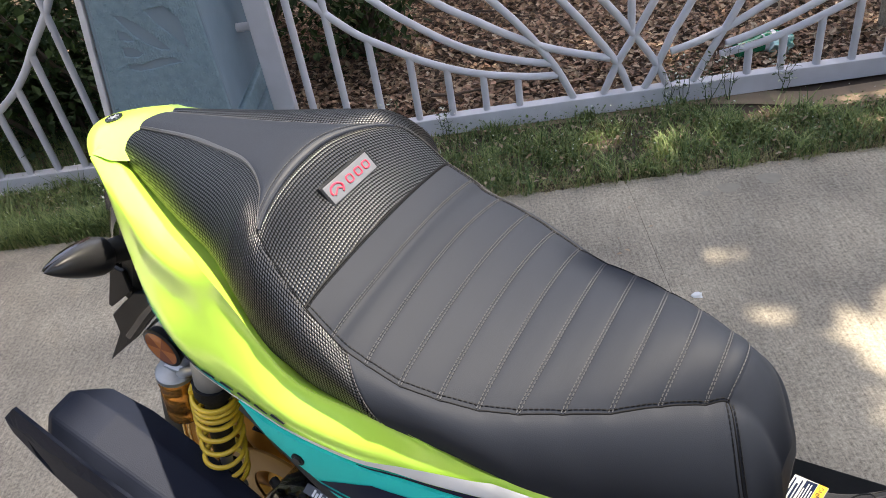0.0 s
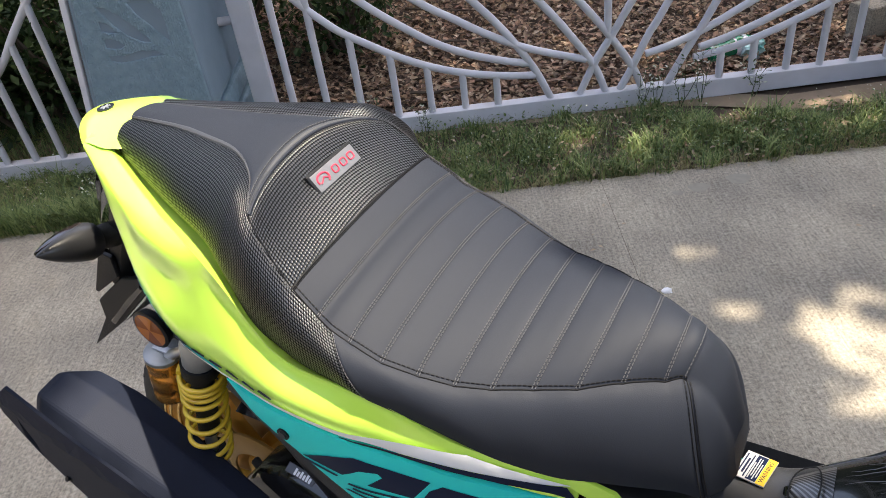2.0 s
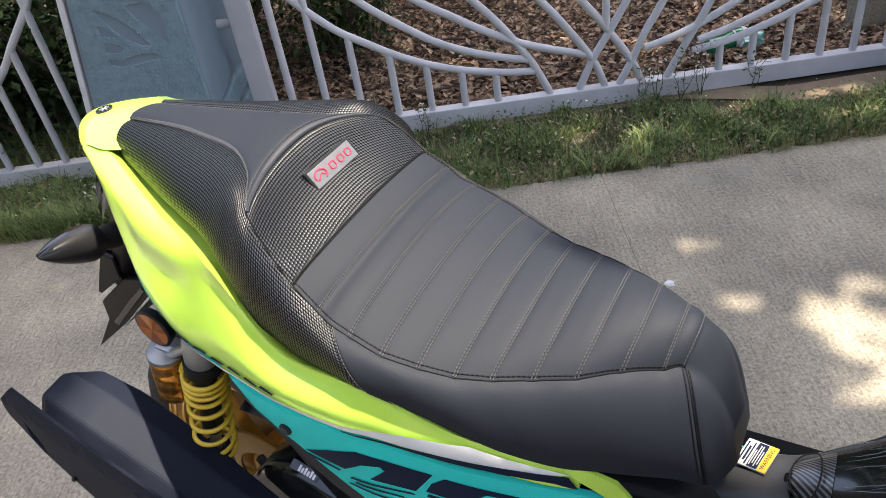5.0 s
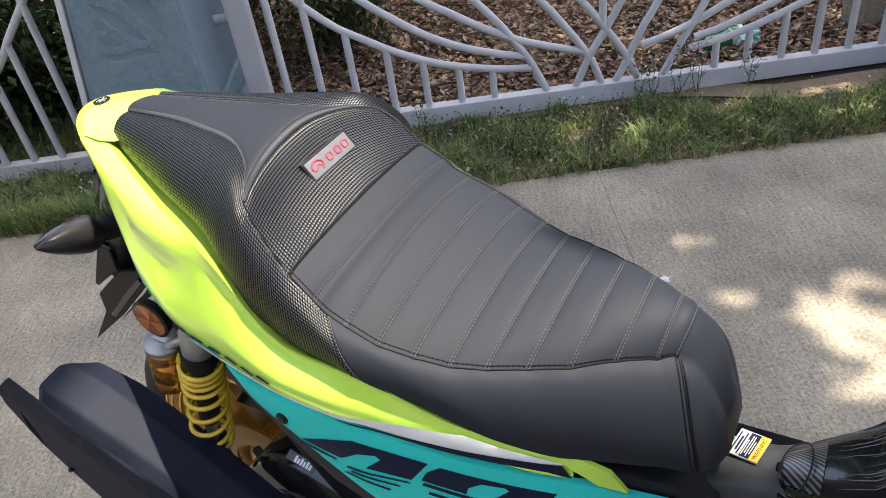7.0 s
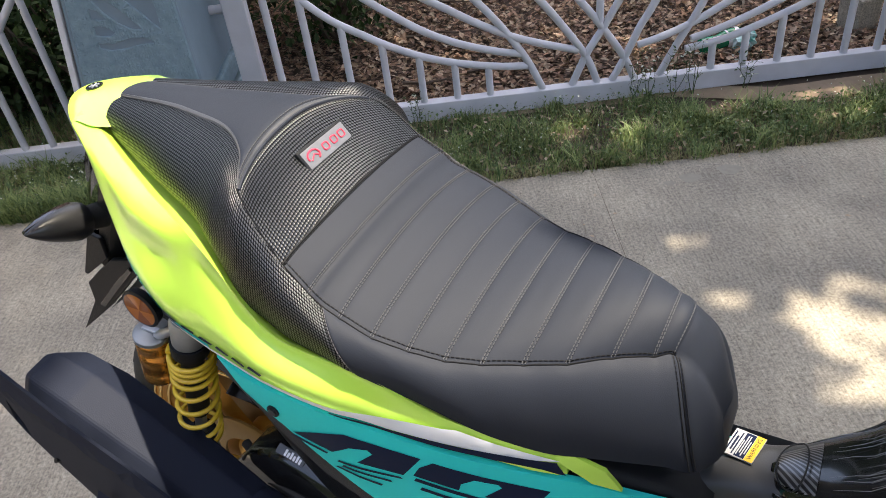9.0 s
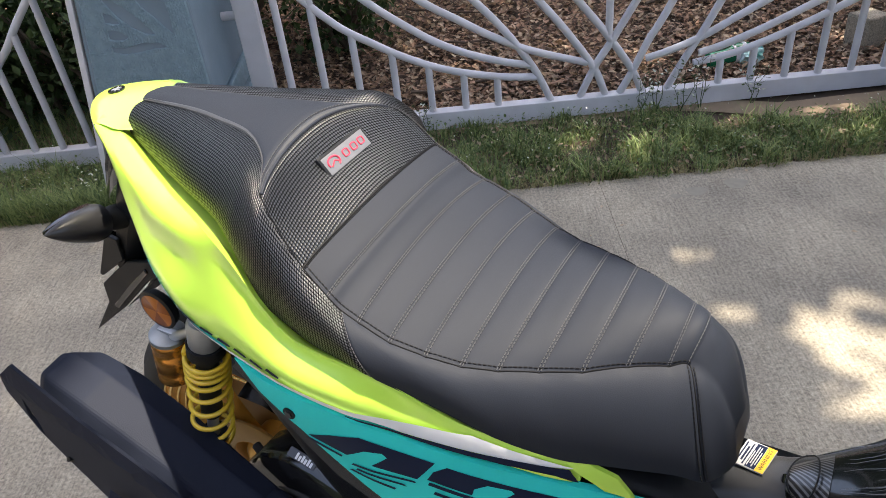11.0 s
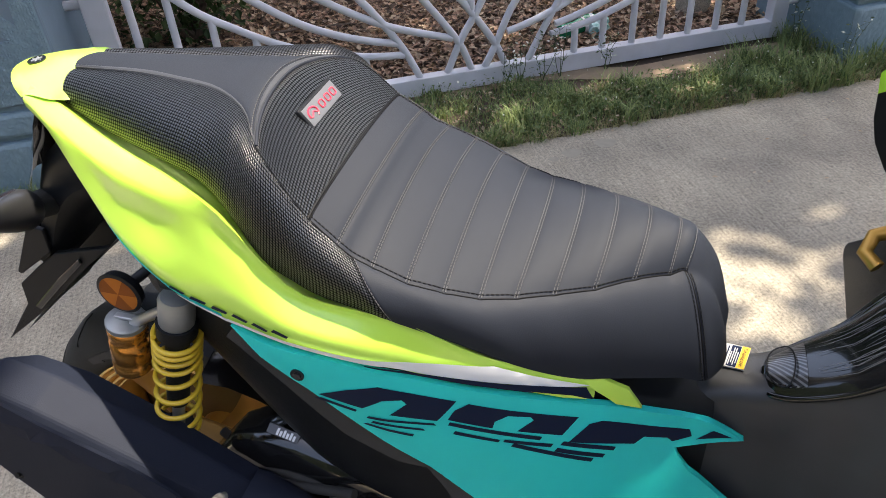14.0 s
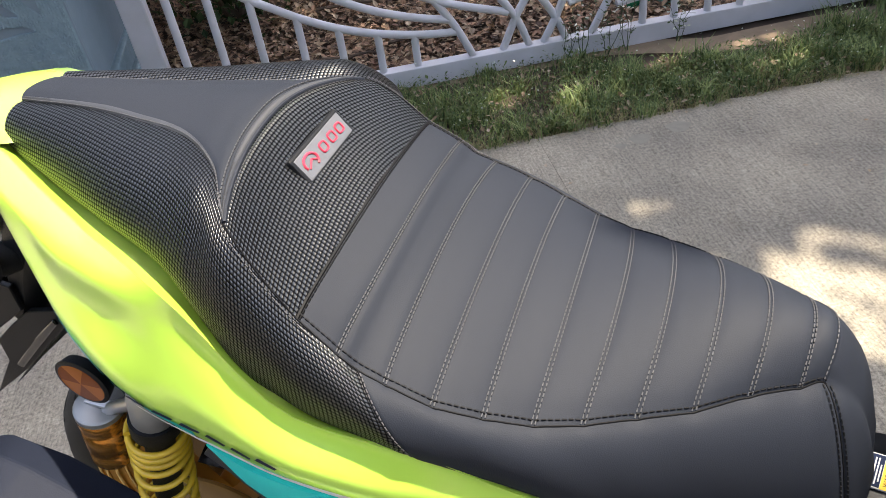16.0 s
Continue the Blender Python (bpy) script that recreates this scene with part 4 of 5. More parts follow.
# how the flank swells from its top edge (0) to its lower edge (1): a shoulder at the tail that sinks into a flared shelf towards the front
SWELL_U = [-.185, -.13, -.076, -.022, .036, .10, .136]
SWELL = [[(0, 0), (.15, .60), (.5, .76), (1, 1)], [(0, 0), (.06, .38), (.2, .56), (.5, .66), (.75, .84), (.92, 1.0), (1, 1)],
         [(0, 0), (.05, .26), (.16, .42), (.36, .44), (.5, .58), (.78, 1.05), (.9, 1.08), (1, 1)], [(0, 0), (.1, 0), (.2, .08), (.35, .48), (.62, .98), (.82, 1.07), (1, 1)],
         [(0, 0), (.12, -.1), (.2, .05), (.56, .98), (.78, 1.10), (1, 1)], [(0, 0), (.12, -.2), (.2, 0), (.58, .98), (.8, 1.08), (1, 1)], [(0, 0), (.15, -.4), (.25, -.2), (.65, .92), (.84, 1.06), (1, 1)]]
SWELL_T = np.linspace(0, 1, 17)
SWELL_W = [np.convolve(np.pad(np.interp(SWELL_T, *zip(*line)), 1, mode="reflect", reflect_type="odd"), [.25, .5, .25], "valid") for line in SWELL]
LOW_LINE = smooth_line(LIME_LOW, 3)


def body_section(u):
    i = min(max(int(np.searchsorted(BODY_LINES[:, 0], u)) - 1, 0), len(BODY_LINES) - 2)
    t = (u - BODY_LINES[i, 0]) / (BODY_LINES[i + 1, 0] - BODY_LINES[i, 0])
    s = BODY_LINES[i] * (1 - t) + BODY_LINES[i + 1] * t
    line = smooth_line(np.column_stack([s[1::2], s[2::2]]), 5)
    blend = max(0, min(1, (u + .235) / .06, (.20 - u) / .06))
    if not blend:
        return line
    z0, z1 = line[0, 0], float(np.interp(u, LOW_LINE[:, 0], LOW_LINE[:, 1]))
    zs = z0 + (z1 - z0) * SWELL_T
    old = np.interp(zs, line[::-1, 0], line[::-1, 1])
    shape = [np.interp(u, SWELL_U, [w[k] for w in SWELL_W]) for k in range(len(SWELL_T))]
    fresh = old[0] + (old[-1] - old[0]) * np.array(shape)
    upper = np.column_stack([zs, old + (fresh - old) * blend])
    return np.vstack([upper, line[line[:, 0] < z1 - .002]])


def half_width(u, z):
    line = body_section(u)
    return float(np.interp(z, line[::-1, 0], line[::-1, 1]))


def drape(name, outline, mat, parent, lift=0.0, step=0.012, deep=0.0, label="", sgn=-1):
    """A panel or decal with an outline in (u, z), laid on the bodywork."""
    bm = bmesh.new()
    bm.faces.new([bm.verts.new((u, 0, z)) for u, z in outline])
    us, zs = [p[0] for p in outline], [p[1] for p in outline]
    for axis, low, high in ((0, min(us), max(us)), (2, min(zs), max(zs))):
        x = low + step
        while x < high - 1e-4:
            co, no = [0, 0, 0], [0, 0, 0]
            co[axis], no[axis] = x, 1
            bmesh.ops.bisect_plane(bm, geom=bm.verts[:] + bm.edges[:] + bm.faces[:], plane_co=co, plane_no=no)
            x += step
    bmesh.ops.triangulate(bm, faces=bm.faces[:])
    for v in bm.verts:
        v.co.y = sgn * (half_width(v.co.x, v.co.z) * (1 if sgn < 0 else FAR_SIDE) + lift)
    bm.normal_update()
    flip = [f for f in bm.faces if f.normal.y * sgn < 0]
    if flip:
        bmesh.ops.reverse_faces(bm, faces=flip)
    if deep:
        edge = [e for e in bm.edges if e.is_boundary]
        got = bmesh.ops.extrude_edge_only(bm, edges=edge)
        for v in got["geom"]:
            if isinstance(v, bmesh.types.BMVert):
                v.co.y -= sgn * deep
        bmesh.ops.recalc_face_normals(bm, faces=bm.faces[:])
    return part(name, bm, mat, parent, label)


for sgn in (-1, 1):
    low = smooth_line(LIME_LOW, 3)
    rows = []
    for u, z0 in low:
        line = body_section(u)
        zs = line[:, 0]
        k = 1 if sgn < 0 else FAR_SIDE + (1 - FAR_SIDE) * max(0, min(1, (-.02 - u) / .10))
        w0 = half_width(u, zs[0]) * k
        lip = [(u, sgn * (w0 - .030), zs[0] - .018), (u, sgn * (w0 - .012), zs[0] - .013), (u, sgn * (w0 - .004), zs[0] - .002)]
        rows.append(lip + [(u, sgn * half_width(u, z) * k, z) for z in np.linspace(zs[0], z0, 22)] + [(u, sgn * (half_width(u, z0) * k - 0.008), z0 - 0.001)])
    tail = part("tail_panel", sheet(rows, flip=sgn > 0), LIME, scooter, "glossy lime tail panel with white and black decals")
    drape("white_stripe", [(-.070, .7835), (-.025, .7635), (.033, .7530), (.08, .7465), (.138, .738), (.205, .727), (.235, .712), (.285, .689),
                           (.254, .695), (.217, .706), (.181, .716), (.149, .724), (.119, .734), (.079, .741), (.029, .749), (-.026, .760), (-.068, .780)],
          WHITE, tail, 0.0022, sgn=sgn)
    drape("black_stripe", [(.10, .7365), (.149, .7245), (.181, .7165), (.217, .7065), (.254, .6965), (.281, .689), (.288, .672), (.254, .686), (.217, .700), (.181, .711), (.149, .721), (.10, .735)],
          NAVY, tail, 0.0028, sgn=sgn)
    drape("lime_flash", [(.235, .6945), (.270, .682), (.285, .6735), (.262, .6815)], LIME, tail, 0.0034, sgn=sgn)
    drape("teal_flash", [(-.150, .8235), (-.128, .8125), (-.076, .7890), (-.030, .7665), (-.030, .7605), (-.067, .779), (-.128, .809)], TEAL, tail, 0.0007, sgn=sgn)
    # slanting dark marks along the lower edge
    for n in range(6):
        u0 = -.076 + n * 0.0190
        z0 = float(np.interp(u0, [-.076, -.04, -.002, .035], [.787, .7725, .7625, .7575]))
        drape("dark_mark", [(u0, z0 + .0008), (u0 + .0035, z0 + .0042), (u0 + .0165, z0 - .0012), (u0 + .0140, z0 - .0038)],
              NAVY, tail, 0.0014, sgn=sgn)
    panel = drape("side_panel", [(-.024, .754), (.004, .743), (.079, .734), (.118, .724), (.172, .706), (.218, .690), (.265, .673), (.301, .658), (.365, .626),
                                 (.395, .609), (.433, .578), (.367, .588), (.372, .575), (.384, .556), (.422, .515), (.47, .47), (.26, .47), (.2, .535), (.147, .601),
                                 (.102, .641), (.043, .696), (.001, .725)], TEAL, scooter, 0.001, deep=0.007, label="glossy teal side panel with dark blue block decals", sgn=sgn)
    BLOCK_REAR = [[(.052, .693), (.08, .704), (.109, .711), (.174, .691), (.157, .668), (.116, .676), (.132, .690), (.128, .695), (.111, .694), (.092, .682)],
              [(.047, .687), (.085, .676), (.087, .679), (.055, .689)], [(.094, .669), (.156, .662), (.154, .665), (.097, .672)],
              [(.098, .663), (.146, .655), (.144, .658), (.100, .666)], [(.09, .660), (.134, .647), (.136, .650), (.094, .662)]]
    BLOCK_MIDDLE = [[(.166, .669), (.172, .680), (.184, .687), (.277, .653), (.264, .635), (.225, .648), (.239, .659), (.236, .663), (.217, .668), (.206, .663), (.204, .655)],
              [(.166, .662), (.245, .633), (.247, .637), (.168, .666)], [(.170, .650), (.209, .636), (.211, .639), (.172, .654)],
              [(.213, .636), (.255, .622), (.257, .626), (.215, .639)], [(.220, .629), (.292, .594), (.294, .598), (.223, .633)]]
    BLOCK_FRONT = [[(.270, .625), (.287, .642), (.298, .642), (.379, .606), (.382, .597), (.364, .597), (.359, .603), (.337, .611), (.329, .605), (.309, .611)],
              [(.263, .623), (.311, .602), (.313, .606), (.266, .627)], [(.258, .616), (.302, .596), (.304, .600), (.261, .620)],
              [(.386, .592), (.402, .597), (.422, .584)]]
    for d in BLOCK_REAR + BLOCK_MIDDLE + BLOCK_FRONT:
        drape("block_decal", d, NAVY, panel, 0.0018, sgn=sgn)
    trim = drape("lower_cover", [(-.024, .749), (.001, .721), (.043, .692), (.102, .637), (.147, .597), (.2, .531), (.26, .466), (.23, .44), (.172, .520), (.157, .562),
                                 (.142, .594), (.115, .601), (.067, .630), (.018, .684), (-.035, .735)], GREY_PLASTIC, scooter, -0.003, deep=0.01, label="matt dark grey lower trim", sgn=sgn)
    sc = bmesh.new()
    w = half_width(.036, .714) + 0.001
    tube(sc, [(.036, sgn * (w - .002), .714), (.036, sgn * (w + .0015), .714)], 0.0065, 14)
    screw = part("screw", sc, PLASTIC, panel)
    sc = bmesh.new()
    tube(sc, [(.036, sgn * (w + .001), .714), (.036, sgn * (w + .003), .714)], 0.0042, 6)
    part("screw_head", sc, GUNMETAL, screw)
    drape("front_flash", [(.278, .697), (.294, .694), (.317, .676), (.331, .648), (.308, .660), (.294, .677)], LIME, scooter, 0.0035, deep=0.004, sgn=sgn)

# tail cover behind the seat
rows = []
for i in range(9):
    t = i / 8
    row = []
    for k in range(-8, 9):
        q = k / 8
        u0, u1 = -.320 + .046 * q * q, -.226
        half = .057 - .016 * max(0, (t - .55) / .45) ** 2
        u = u0 + (u1 - u0) * t
        z = .907 - .007 * q * q - .004 * max(0, 1 - t * 3) ** 2 - .010 * t * t
        row.append((u, q * half, z))
    rows.append(row)
rows.insert(0, [(p[0] + .004, p[1] * .97, p[2] - .018) for p in rows[0]])
tail_cover = part("tail_cover", sheet(rows), LIME, scooter, "glossy lime tail cover with a small oval emblem")
bm = bmesh.new()
tube(bm, [(-.299, .001, .9015), (-.299, .001, .9072)], 0.0082, 20)
for v in bm.verts:
    v.co.y = .001 + (v.co.y - .001) * 1.25
emblem = part("emblem", bm, GLOSS_BLACK, tail_cover, "dark oval emblem with silver lines")
for k in (-1, 0, 1):
    bm = bmesh.new()
    tube(bm, [(-.299 - .005 * math.cos(k * 1.05), .001 + .006 * math.sin(k * 1.05), .9074), (-.299 + .005 * math.cos(k * 1.05), .001 - .006 * math.sin(k * 1.05), .9074)], 0.0008, 5)
    part("silver_line", bm, ALLOY, emblem)

# dark under-body: core below the seat and behind the panels
rows = []
for u, top, wid, bot in [(-.28, .870, .034, .825), (-.235, .862, .050, .765), (-.185, .845, .085, .685), (-.13, .81, .115, .665), (-.076, .785, .125, .60), (-.022, .75, .132, .53), (.036, .73, .140, .47),
                         (.10, .72, .140, .42), (.20, .69, .120, .38), (.27, .665, .095, .34), (.331, .64, .072, .32), (.40, .615, .050, .30)]:
    half = [(u, 0, top), (u, wid * .8, top - .004), (u, wid, top - .03), (u, wid * .98, (top + bot) / 2), (u, wid * .9, bot + .01), (u, wid * .7, bot), (u, 0, bot)]
    rows.append([(p[0], -p[1], p[2]) for p in half] + [(p[0], p[1] * FAR_SIDE * .9, p[2]) for p in reversed(half[:-1])])
part("under_body", sheet([[tuple(q) for q in smooth_line(r, 3)] for r in smooth_line(np.array(rows).reshape(len(rows), -1), 3).reshape(-1, len(rows[0]), 3)], flip=True), PLASTIC, scooter, "satin black under-body")

# centre hump and filler cover in front of the seat
HUMP = [(.30, .605, .040, .075), (.36, .616, .036, .060), (.405, .630, .030, .044), (.44, .637, .030, .040), (.47, .651, .036, .046), (.51, .680, .046, .07), (.54, .72, .052, .09), (.60, .80, .06, .12), (.66, .86, .06, .13)]
rows = []
for u, z, top, low in smooth_line(HUMP, 5):
    half = [(u, 0, z), (u, top * .6, z - .002), (u, top, z - .010), (u, top * 1.2, z - .03), (u, low, z - .08), (u, low * 1.2, z - .15), (u, low * 1.5, .30)]
    rows.append([tuple(p) for p in smooth_line([(p[0], -p[1], p[2]) for p in reversed(half[1:])] + half, 2)])
hump = part("centre_hump", sheet(rows), HUMP_PLASTIC, scooter, "satin black centre hump")
rows = []
for u, z, top, low in smooth_line([(.443, .6415, .008, 0), (.447, .6435, .022, 0), (.47, .6555, .034, 0), (.51, .6845, .044, 0), (.54, .7245, .053, 0), (.60, .8045, .055, 0), (.65, .853, .055, 0)], 6):
    rows.append([(u, -.004 + top * k, z - .004 * k * k - (.010 * abs(k) ** 6)) for k in [i / 8 for i in range(-8, 9)]])
cover = part("filler_cover", sheet(rows), GLOSS_BLACK, hump, "glossy black filler cover under wrinkled film")
part("carbon_inset", sheet([[(p[0], p[1] * .97, p[2] + .0008) for p in r] for r in rows if r[0][0] < .482]), TWILL, cover, "silver and black carbon twill inset")
part("cover_gasket", tube(bmesh.new(), [(r[0][0], r[0][1] - .001, r[0][2]) for r in reversed(rows)] + [(rows[0][0][0] - .0005, -.004, rows[0][8][2])] + [(r[-1][0], r[-1][1] + .001, r[-1][2]) for r in rows], .0032, 8), GLOSS_BLACK, cover)
bm = bmesh.new()
tube(bm, [(.459 + .016 * math.cos(a) * (1 if math.cos(a) < 0 else .45), -.004 + .027 * math.sin(a),   .651 + .007 * math.cos(a) - .004 * math.sin(a) ** 2) for a in [2 * math.pi * i / 28 for i in range(28)]], .0008, 6, closed=True)
part("cover_rim", bm, PLASTIC, cover)
random.seed(4)
for n in range(26):
    bm = bmesh.new()
    y0 = random.uniform(-.036, .036)
    u0, ln = random.uniform(.478, .53), random.uniform(.04, .11)
    pts = []
    for i in range(9):
        u = u0 + ln * i / 8
        z = float(np.interp(u, [.443, .47, .51, .54, .60, .65], [.6415, .6555, .6845, .7245, .8045, .853]))
        y = y0 * (1 + .25 * i / 8) + .0008 * math.sin(i * 1.1 + n) + .0004 * random.uniform(-1, 1)
        pts.append((u, y, z - .004 * (y / .05) ** 2 + .0010))
    tube(bm, pts, .0009, 5, radii=[.0001 + .0003 * math.sin(math.pi * i / 8) for i in range(9)])
    part("film_wrinkle", bm, FILM, cover)

# warning label on the hump
lab = Matrix.Translation((.414, .012, .6345)) @ Matrix.Rotation(radians(-8), 4, "Y") @ Matrix.Rotation(radians(-14), 4, "Z")
label_ob = part("warning_label", box(bmesh.new(), -.014, .014, -.016, .016, -.001, .0006), LABEL_WHITE, hump, "white and yellow warning label", smooth=False)
label_ob.matrix_local = lab
part("yellow_band", box(bmesh.new(), .006, .0138, -.0158, .0158, .0006, .0009), LABEL_YELLOW, label_ob, smooth=False)
part("dark_panel", box(bmesh.new(), -.0035, .0056, -.015, .015, .0006, .0008), NAVY, label_ob, smooth=False)
for i in range(4):
    part("pale_bar", box(bmesh.new(), -.0028 + i * .0021, -.0018 + i * .0021, -.013 + .003 * (i % 2), .012 - .006 * (i % 3 == 0), .0008, .0010), LABEL_WHITE, label_ob, smooth=False)
for i in range(3):
    part("dark_bar", box(bmesh.new(), -.0125 + i * .0029, -.0112 + i * .0029 + .0005 * (i % 2), -.014 + .004 * (i % 3 == 1), .013 - .005 * (i % 2), .0006, .0009), NAVY, label_ob, smooth=False)
word = bpy.data.curves.new("warning_word", "FONT")
word.body, word.size, word.align_x, word.align_y = "WARNING", .0055, "CENTER", "CENTER"
word.materials.append(NAVY)
text_mesh_source = new("warning_word", word)
text_mesh_source.parent = label_ob
text_mesh_source.matrix_local = Matrix.Translation((.0099, 0, .0012)) @ Matrix.Rotation(radians(90), 4, "Z")

# ---- rear suspension, both sides alike ----
def shock_absorber(sgn):
    top, bot = Vector((-.115, sgn * .128, .719)), Vector((-.174, sgn * .128, .520))
    d = (bot - top).normalized()
    shock = new("shock_absorber")
    shock.parent = scooter
    tagged(shock, "gold and yellow shock absorber with a side canister")
    bm = bmesh.new()
    tube(bm, [top - d * .018, top - d * .012, top + d * .016, top + d * .02], .024, 20, radii=[.0150, .0180, .0180, .0172])
    part("top_mount", bm, CAST, shock)
    bm = bmesh.new()
    box(bm, -.010, .010, -.006, .006, .018, .034, .003)
    bmesh.ops.transform(bm, matrix=Matrix.Translation(top - d * .01), verts=bm.verts)
    part("eyelet", bm, PLASTIC, shock)
    bm = bmesh.new()
    tube(bm, [top + d * .018, top + d * .035, top + d * .036, top + d * .15], .02, 18, radii=[.0205, .0205, .0125, .0125])
    part("damper_body", bm, PLASTIC, shock)
    bm = bmesh.new()
    tube(bm, [top + d * .15, bot - d * .005], .007, 12)
    part("piston_rod", bm, ALLOY, shock)
    a1 = d.orthogonal().normalized()
    a2 = d.cross(a1)
    bm = bmesh.new()
    pitch = np.array([.006, .006, .007, .010, .017, .019, .019, .017, .011])
    marks = np.concatenate([[0], np.cumsum(pitch)]) * ((bot - top).length - .042) / pitch.sum()
    pts = []
    for i in range(289):
        turn = i / 32
        pts.append(top + d * (.036 + float(np.interp(turn, range(10), marks))) + .0228 * (math.cos(2 * math.pi * turn) * a1 + math.sin(2 * math.pi * turn) * a2))
    tube(bm, pts, .0029, 8)
    part("spring", bm, YELLOW, shock)
    bm = bmesh.new()
    tube(bm, [bot - d * .012, bot, bot + d * .004], .022, 18, radii=[.0165, .0165, .013])
    part("spring_seat", bm, PLASTIC, shock)
    bm = bmesh.new()
    tube(bm, [bot, bot + d * .03], .011, 12)
    tube(bm, [bot + d * .035 + Vector((0, -.014, 0)), bot + d * .035 + Vector((0, .014, 0))], .014, 16)
    part("lower_eye", bm, ALLOY, shock)
    c0 = top + Vector((-.076, -sgn * .006, -.040))
    c1 = c0 + Vector((-.016, 0, -.070))
    e = (c1 - c0).normalized()
    bm = bmesh.new()
    tube(bm, [c0, c0 + e * .004, c0 + e * .012, c0 + e * .014, c0 + e * .022, c0 + e * .023, c0 + e * .048, c0 + e * .049, c0 + e * .055, c0 + e * .056, c1 - e * .004, c1], .02, 22,
         radii=[.0185, .0206, .0206, .0196, .0196, .0206, .0206, .0196, .0196, .0206, .0206, .0180])
    can = part("canister", bm, COPPER, shock, "polished copper-gold canister")
    bm = bmesh.new()
    tube(bm, [c0 - e * .006, c0 - e * .0045, c0 + e * .001], .02, 22, radii=[.0188, .0209, .0209])
    part("canister_cap", bm, CAST, can)
    bm = bmesh.new()
    box(bm, -.012, .012, -.004, .004, 0, .003, .001)
    bmesh.ops.transform(bm, matrix=Matrix.Translation(c0 - e * .007), verts=bm.verts)
    part("cap_rib", bm, ALLOY, can, smooth=False)
    bm = bmesh.new()
    tube(bm, [c0 + Vector((.01, 0, .002)), top + Vector((-.01, 0, -.002))], .006, 10)
    part("bridge", bm, ALLOY, shock)
    return shock


for sgn in (-1, 1):
    shock_absorber(sgn)


def side_reflector(sgn):
    face = Matrix.Translation((-.172, sgn * .132, .732)) @ Matrix.Rotation(radians(-90 * sgn), 4, "X") @ Matrix.Rotation(radians(0), 4, "Z")
    refl = part("side_reflector", bmesh.new(), PLASTIC, scooter, "round amber reflector in a black rim")
    refl.matrix_local = face @ Matrix.Scale(.92, 4)
    bm = bmesh.new()
    tube(bm, [(0, 0, -.008), (0, 0, .002), (0, 0, .003)], .025, 30, radii=[.024, .0265, .025])
    part("rim", bm, PLASTIC, refl)
    for k in range(6):
        bm = bmesh.new()
        a, b = math.pi * k / 3, math.pi * (k + 1) / 3
        c = bm.verts.new((0, 0, .0038))
        arc = [bm.verts.new((.0225 * math.cos(a + (b - a) * i / 6), .0225 * math.sin(a + (b - a) * i / 6), .0034)) for i in range(7)]
        for p, q in zip(arc, arc[1:]):
            bm.faces.new((c, p, q))
        part("facet", bm, AMBER if k % 2 else AMBER_DARK, refl, smooth=False)
    bm = bmesh.new()
    tube(bm, [(0, 0, -.006), (.02, .012, -.03), (.05, .02, -.04)], .006, 8)
    part("bracket", bm, PLASTIC, refl)
    return refl


side_reflector(-1)
side_reflector(1)

# ---- rear wheel ----
AXLE = (-.248, .035, .292)
wheel = new("rear_wheel")
wheel.parent = scooter
wheel.location = AXLE
tagged(wheel, "black tyre on a gold alloy rim")


def lathe(profile, segs=64):
    """Turn (radius, v) round the wheel's axle."""
    rows = []
    for i in range(segs + 1):
        a = 2 * math.pi * i / segs
        rows.append([(r * math.cos(a), y, r * math.sin(a)) for r, y in profile])
    bm = sheet(rows)
    bmesh.ops.remove_doubles(bm, verts=bm.verts[:], dist=1e-5)
    bmesh.ops.recalc_face_normals(bm, faces=bm.faces[:])
    return bm


tyre = part("tyre", lathe([(.200, -.042), (.208, -.052), (.224, -.060), (.243, -.058), (.261, -.044), (.272, -.023), (.276, 0), (.272, .023), (.261, .044), (.243, .058), (.224, .060), (.208, .052), (.200, .042)]), RUBBER, wheel)
for k in range(20):
    for s in (-1, 1):
        bm = bmesh.new()
        a0 = 2 * math.pi * (k + (.5 if s > 0 else 0)) / 20
        pts = []
        for i in range(5):
            y = s * (.010 + .038 * i / 4)
            r = float(np.interp(abs(y), [0, .023, .044, .058], [.2755, .2715, .2605, .243]))
            a = a0 + .10 * i / 4
            pts.append((r * math.cos(a), y, r * math.sin(a)))
        tube(bm, pts, .0022, 5)
        part("tread_groove", bm, GROOVE, tyre)
for k in range(9):
    a = 1.95 + k * .035
    bm = box(bmesh.new(), -.004, .004, -.0006, .0006, -.007 + .002 * (k % 3), .007, 0)
    bmesh.ops.transform(bm, matrix=Matrix.Translation((.228 * math.cos(a), -.0602, .228 * math.sin(a))) @ Matrix.Rotation(-a + math.pi / 2, 4, "Y"), verts=bm.verts)
    part("sidewall_mark", bm, GREY_PLASTIC, tyre, smooth=False)
rim = part("rim", lathe([(.203, -.044), (.209, -.050), (.206, -.054), (.202, -.050), (.199, -.050), (.196, -.053), (.192, -.050), (.188, -.044), (.182, -.042), (.176, -.034), (.168, -.020), (.158, -.010), (.158, .010), (.168, .020), (.176, .034), (.188, .044), (.206, .054), (.209, .050), (.203, .044)]), GOLD, wheel)
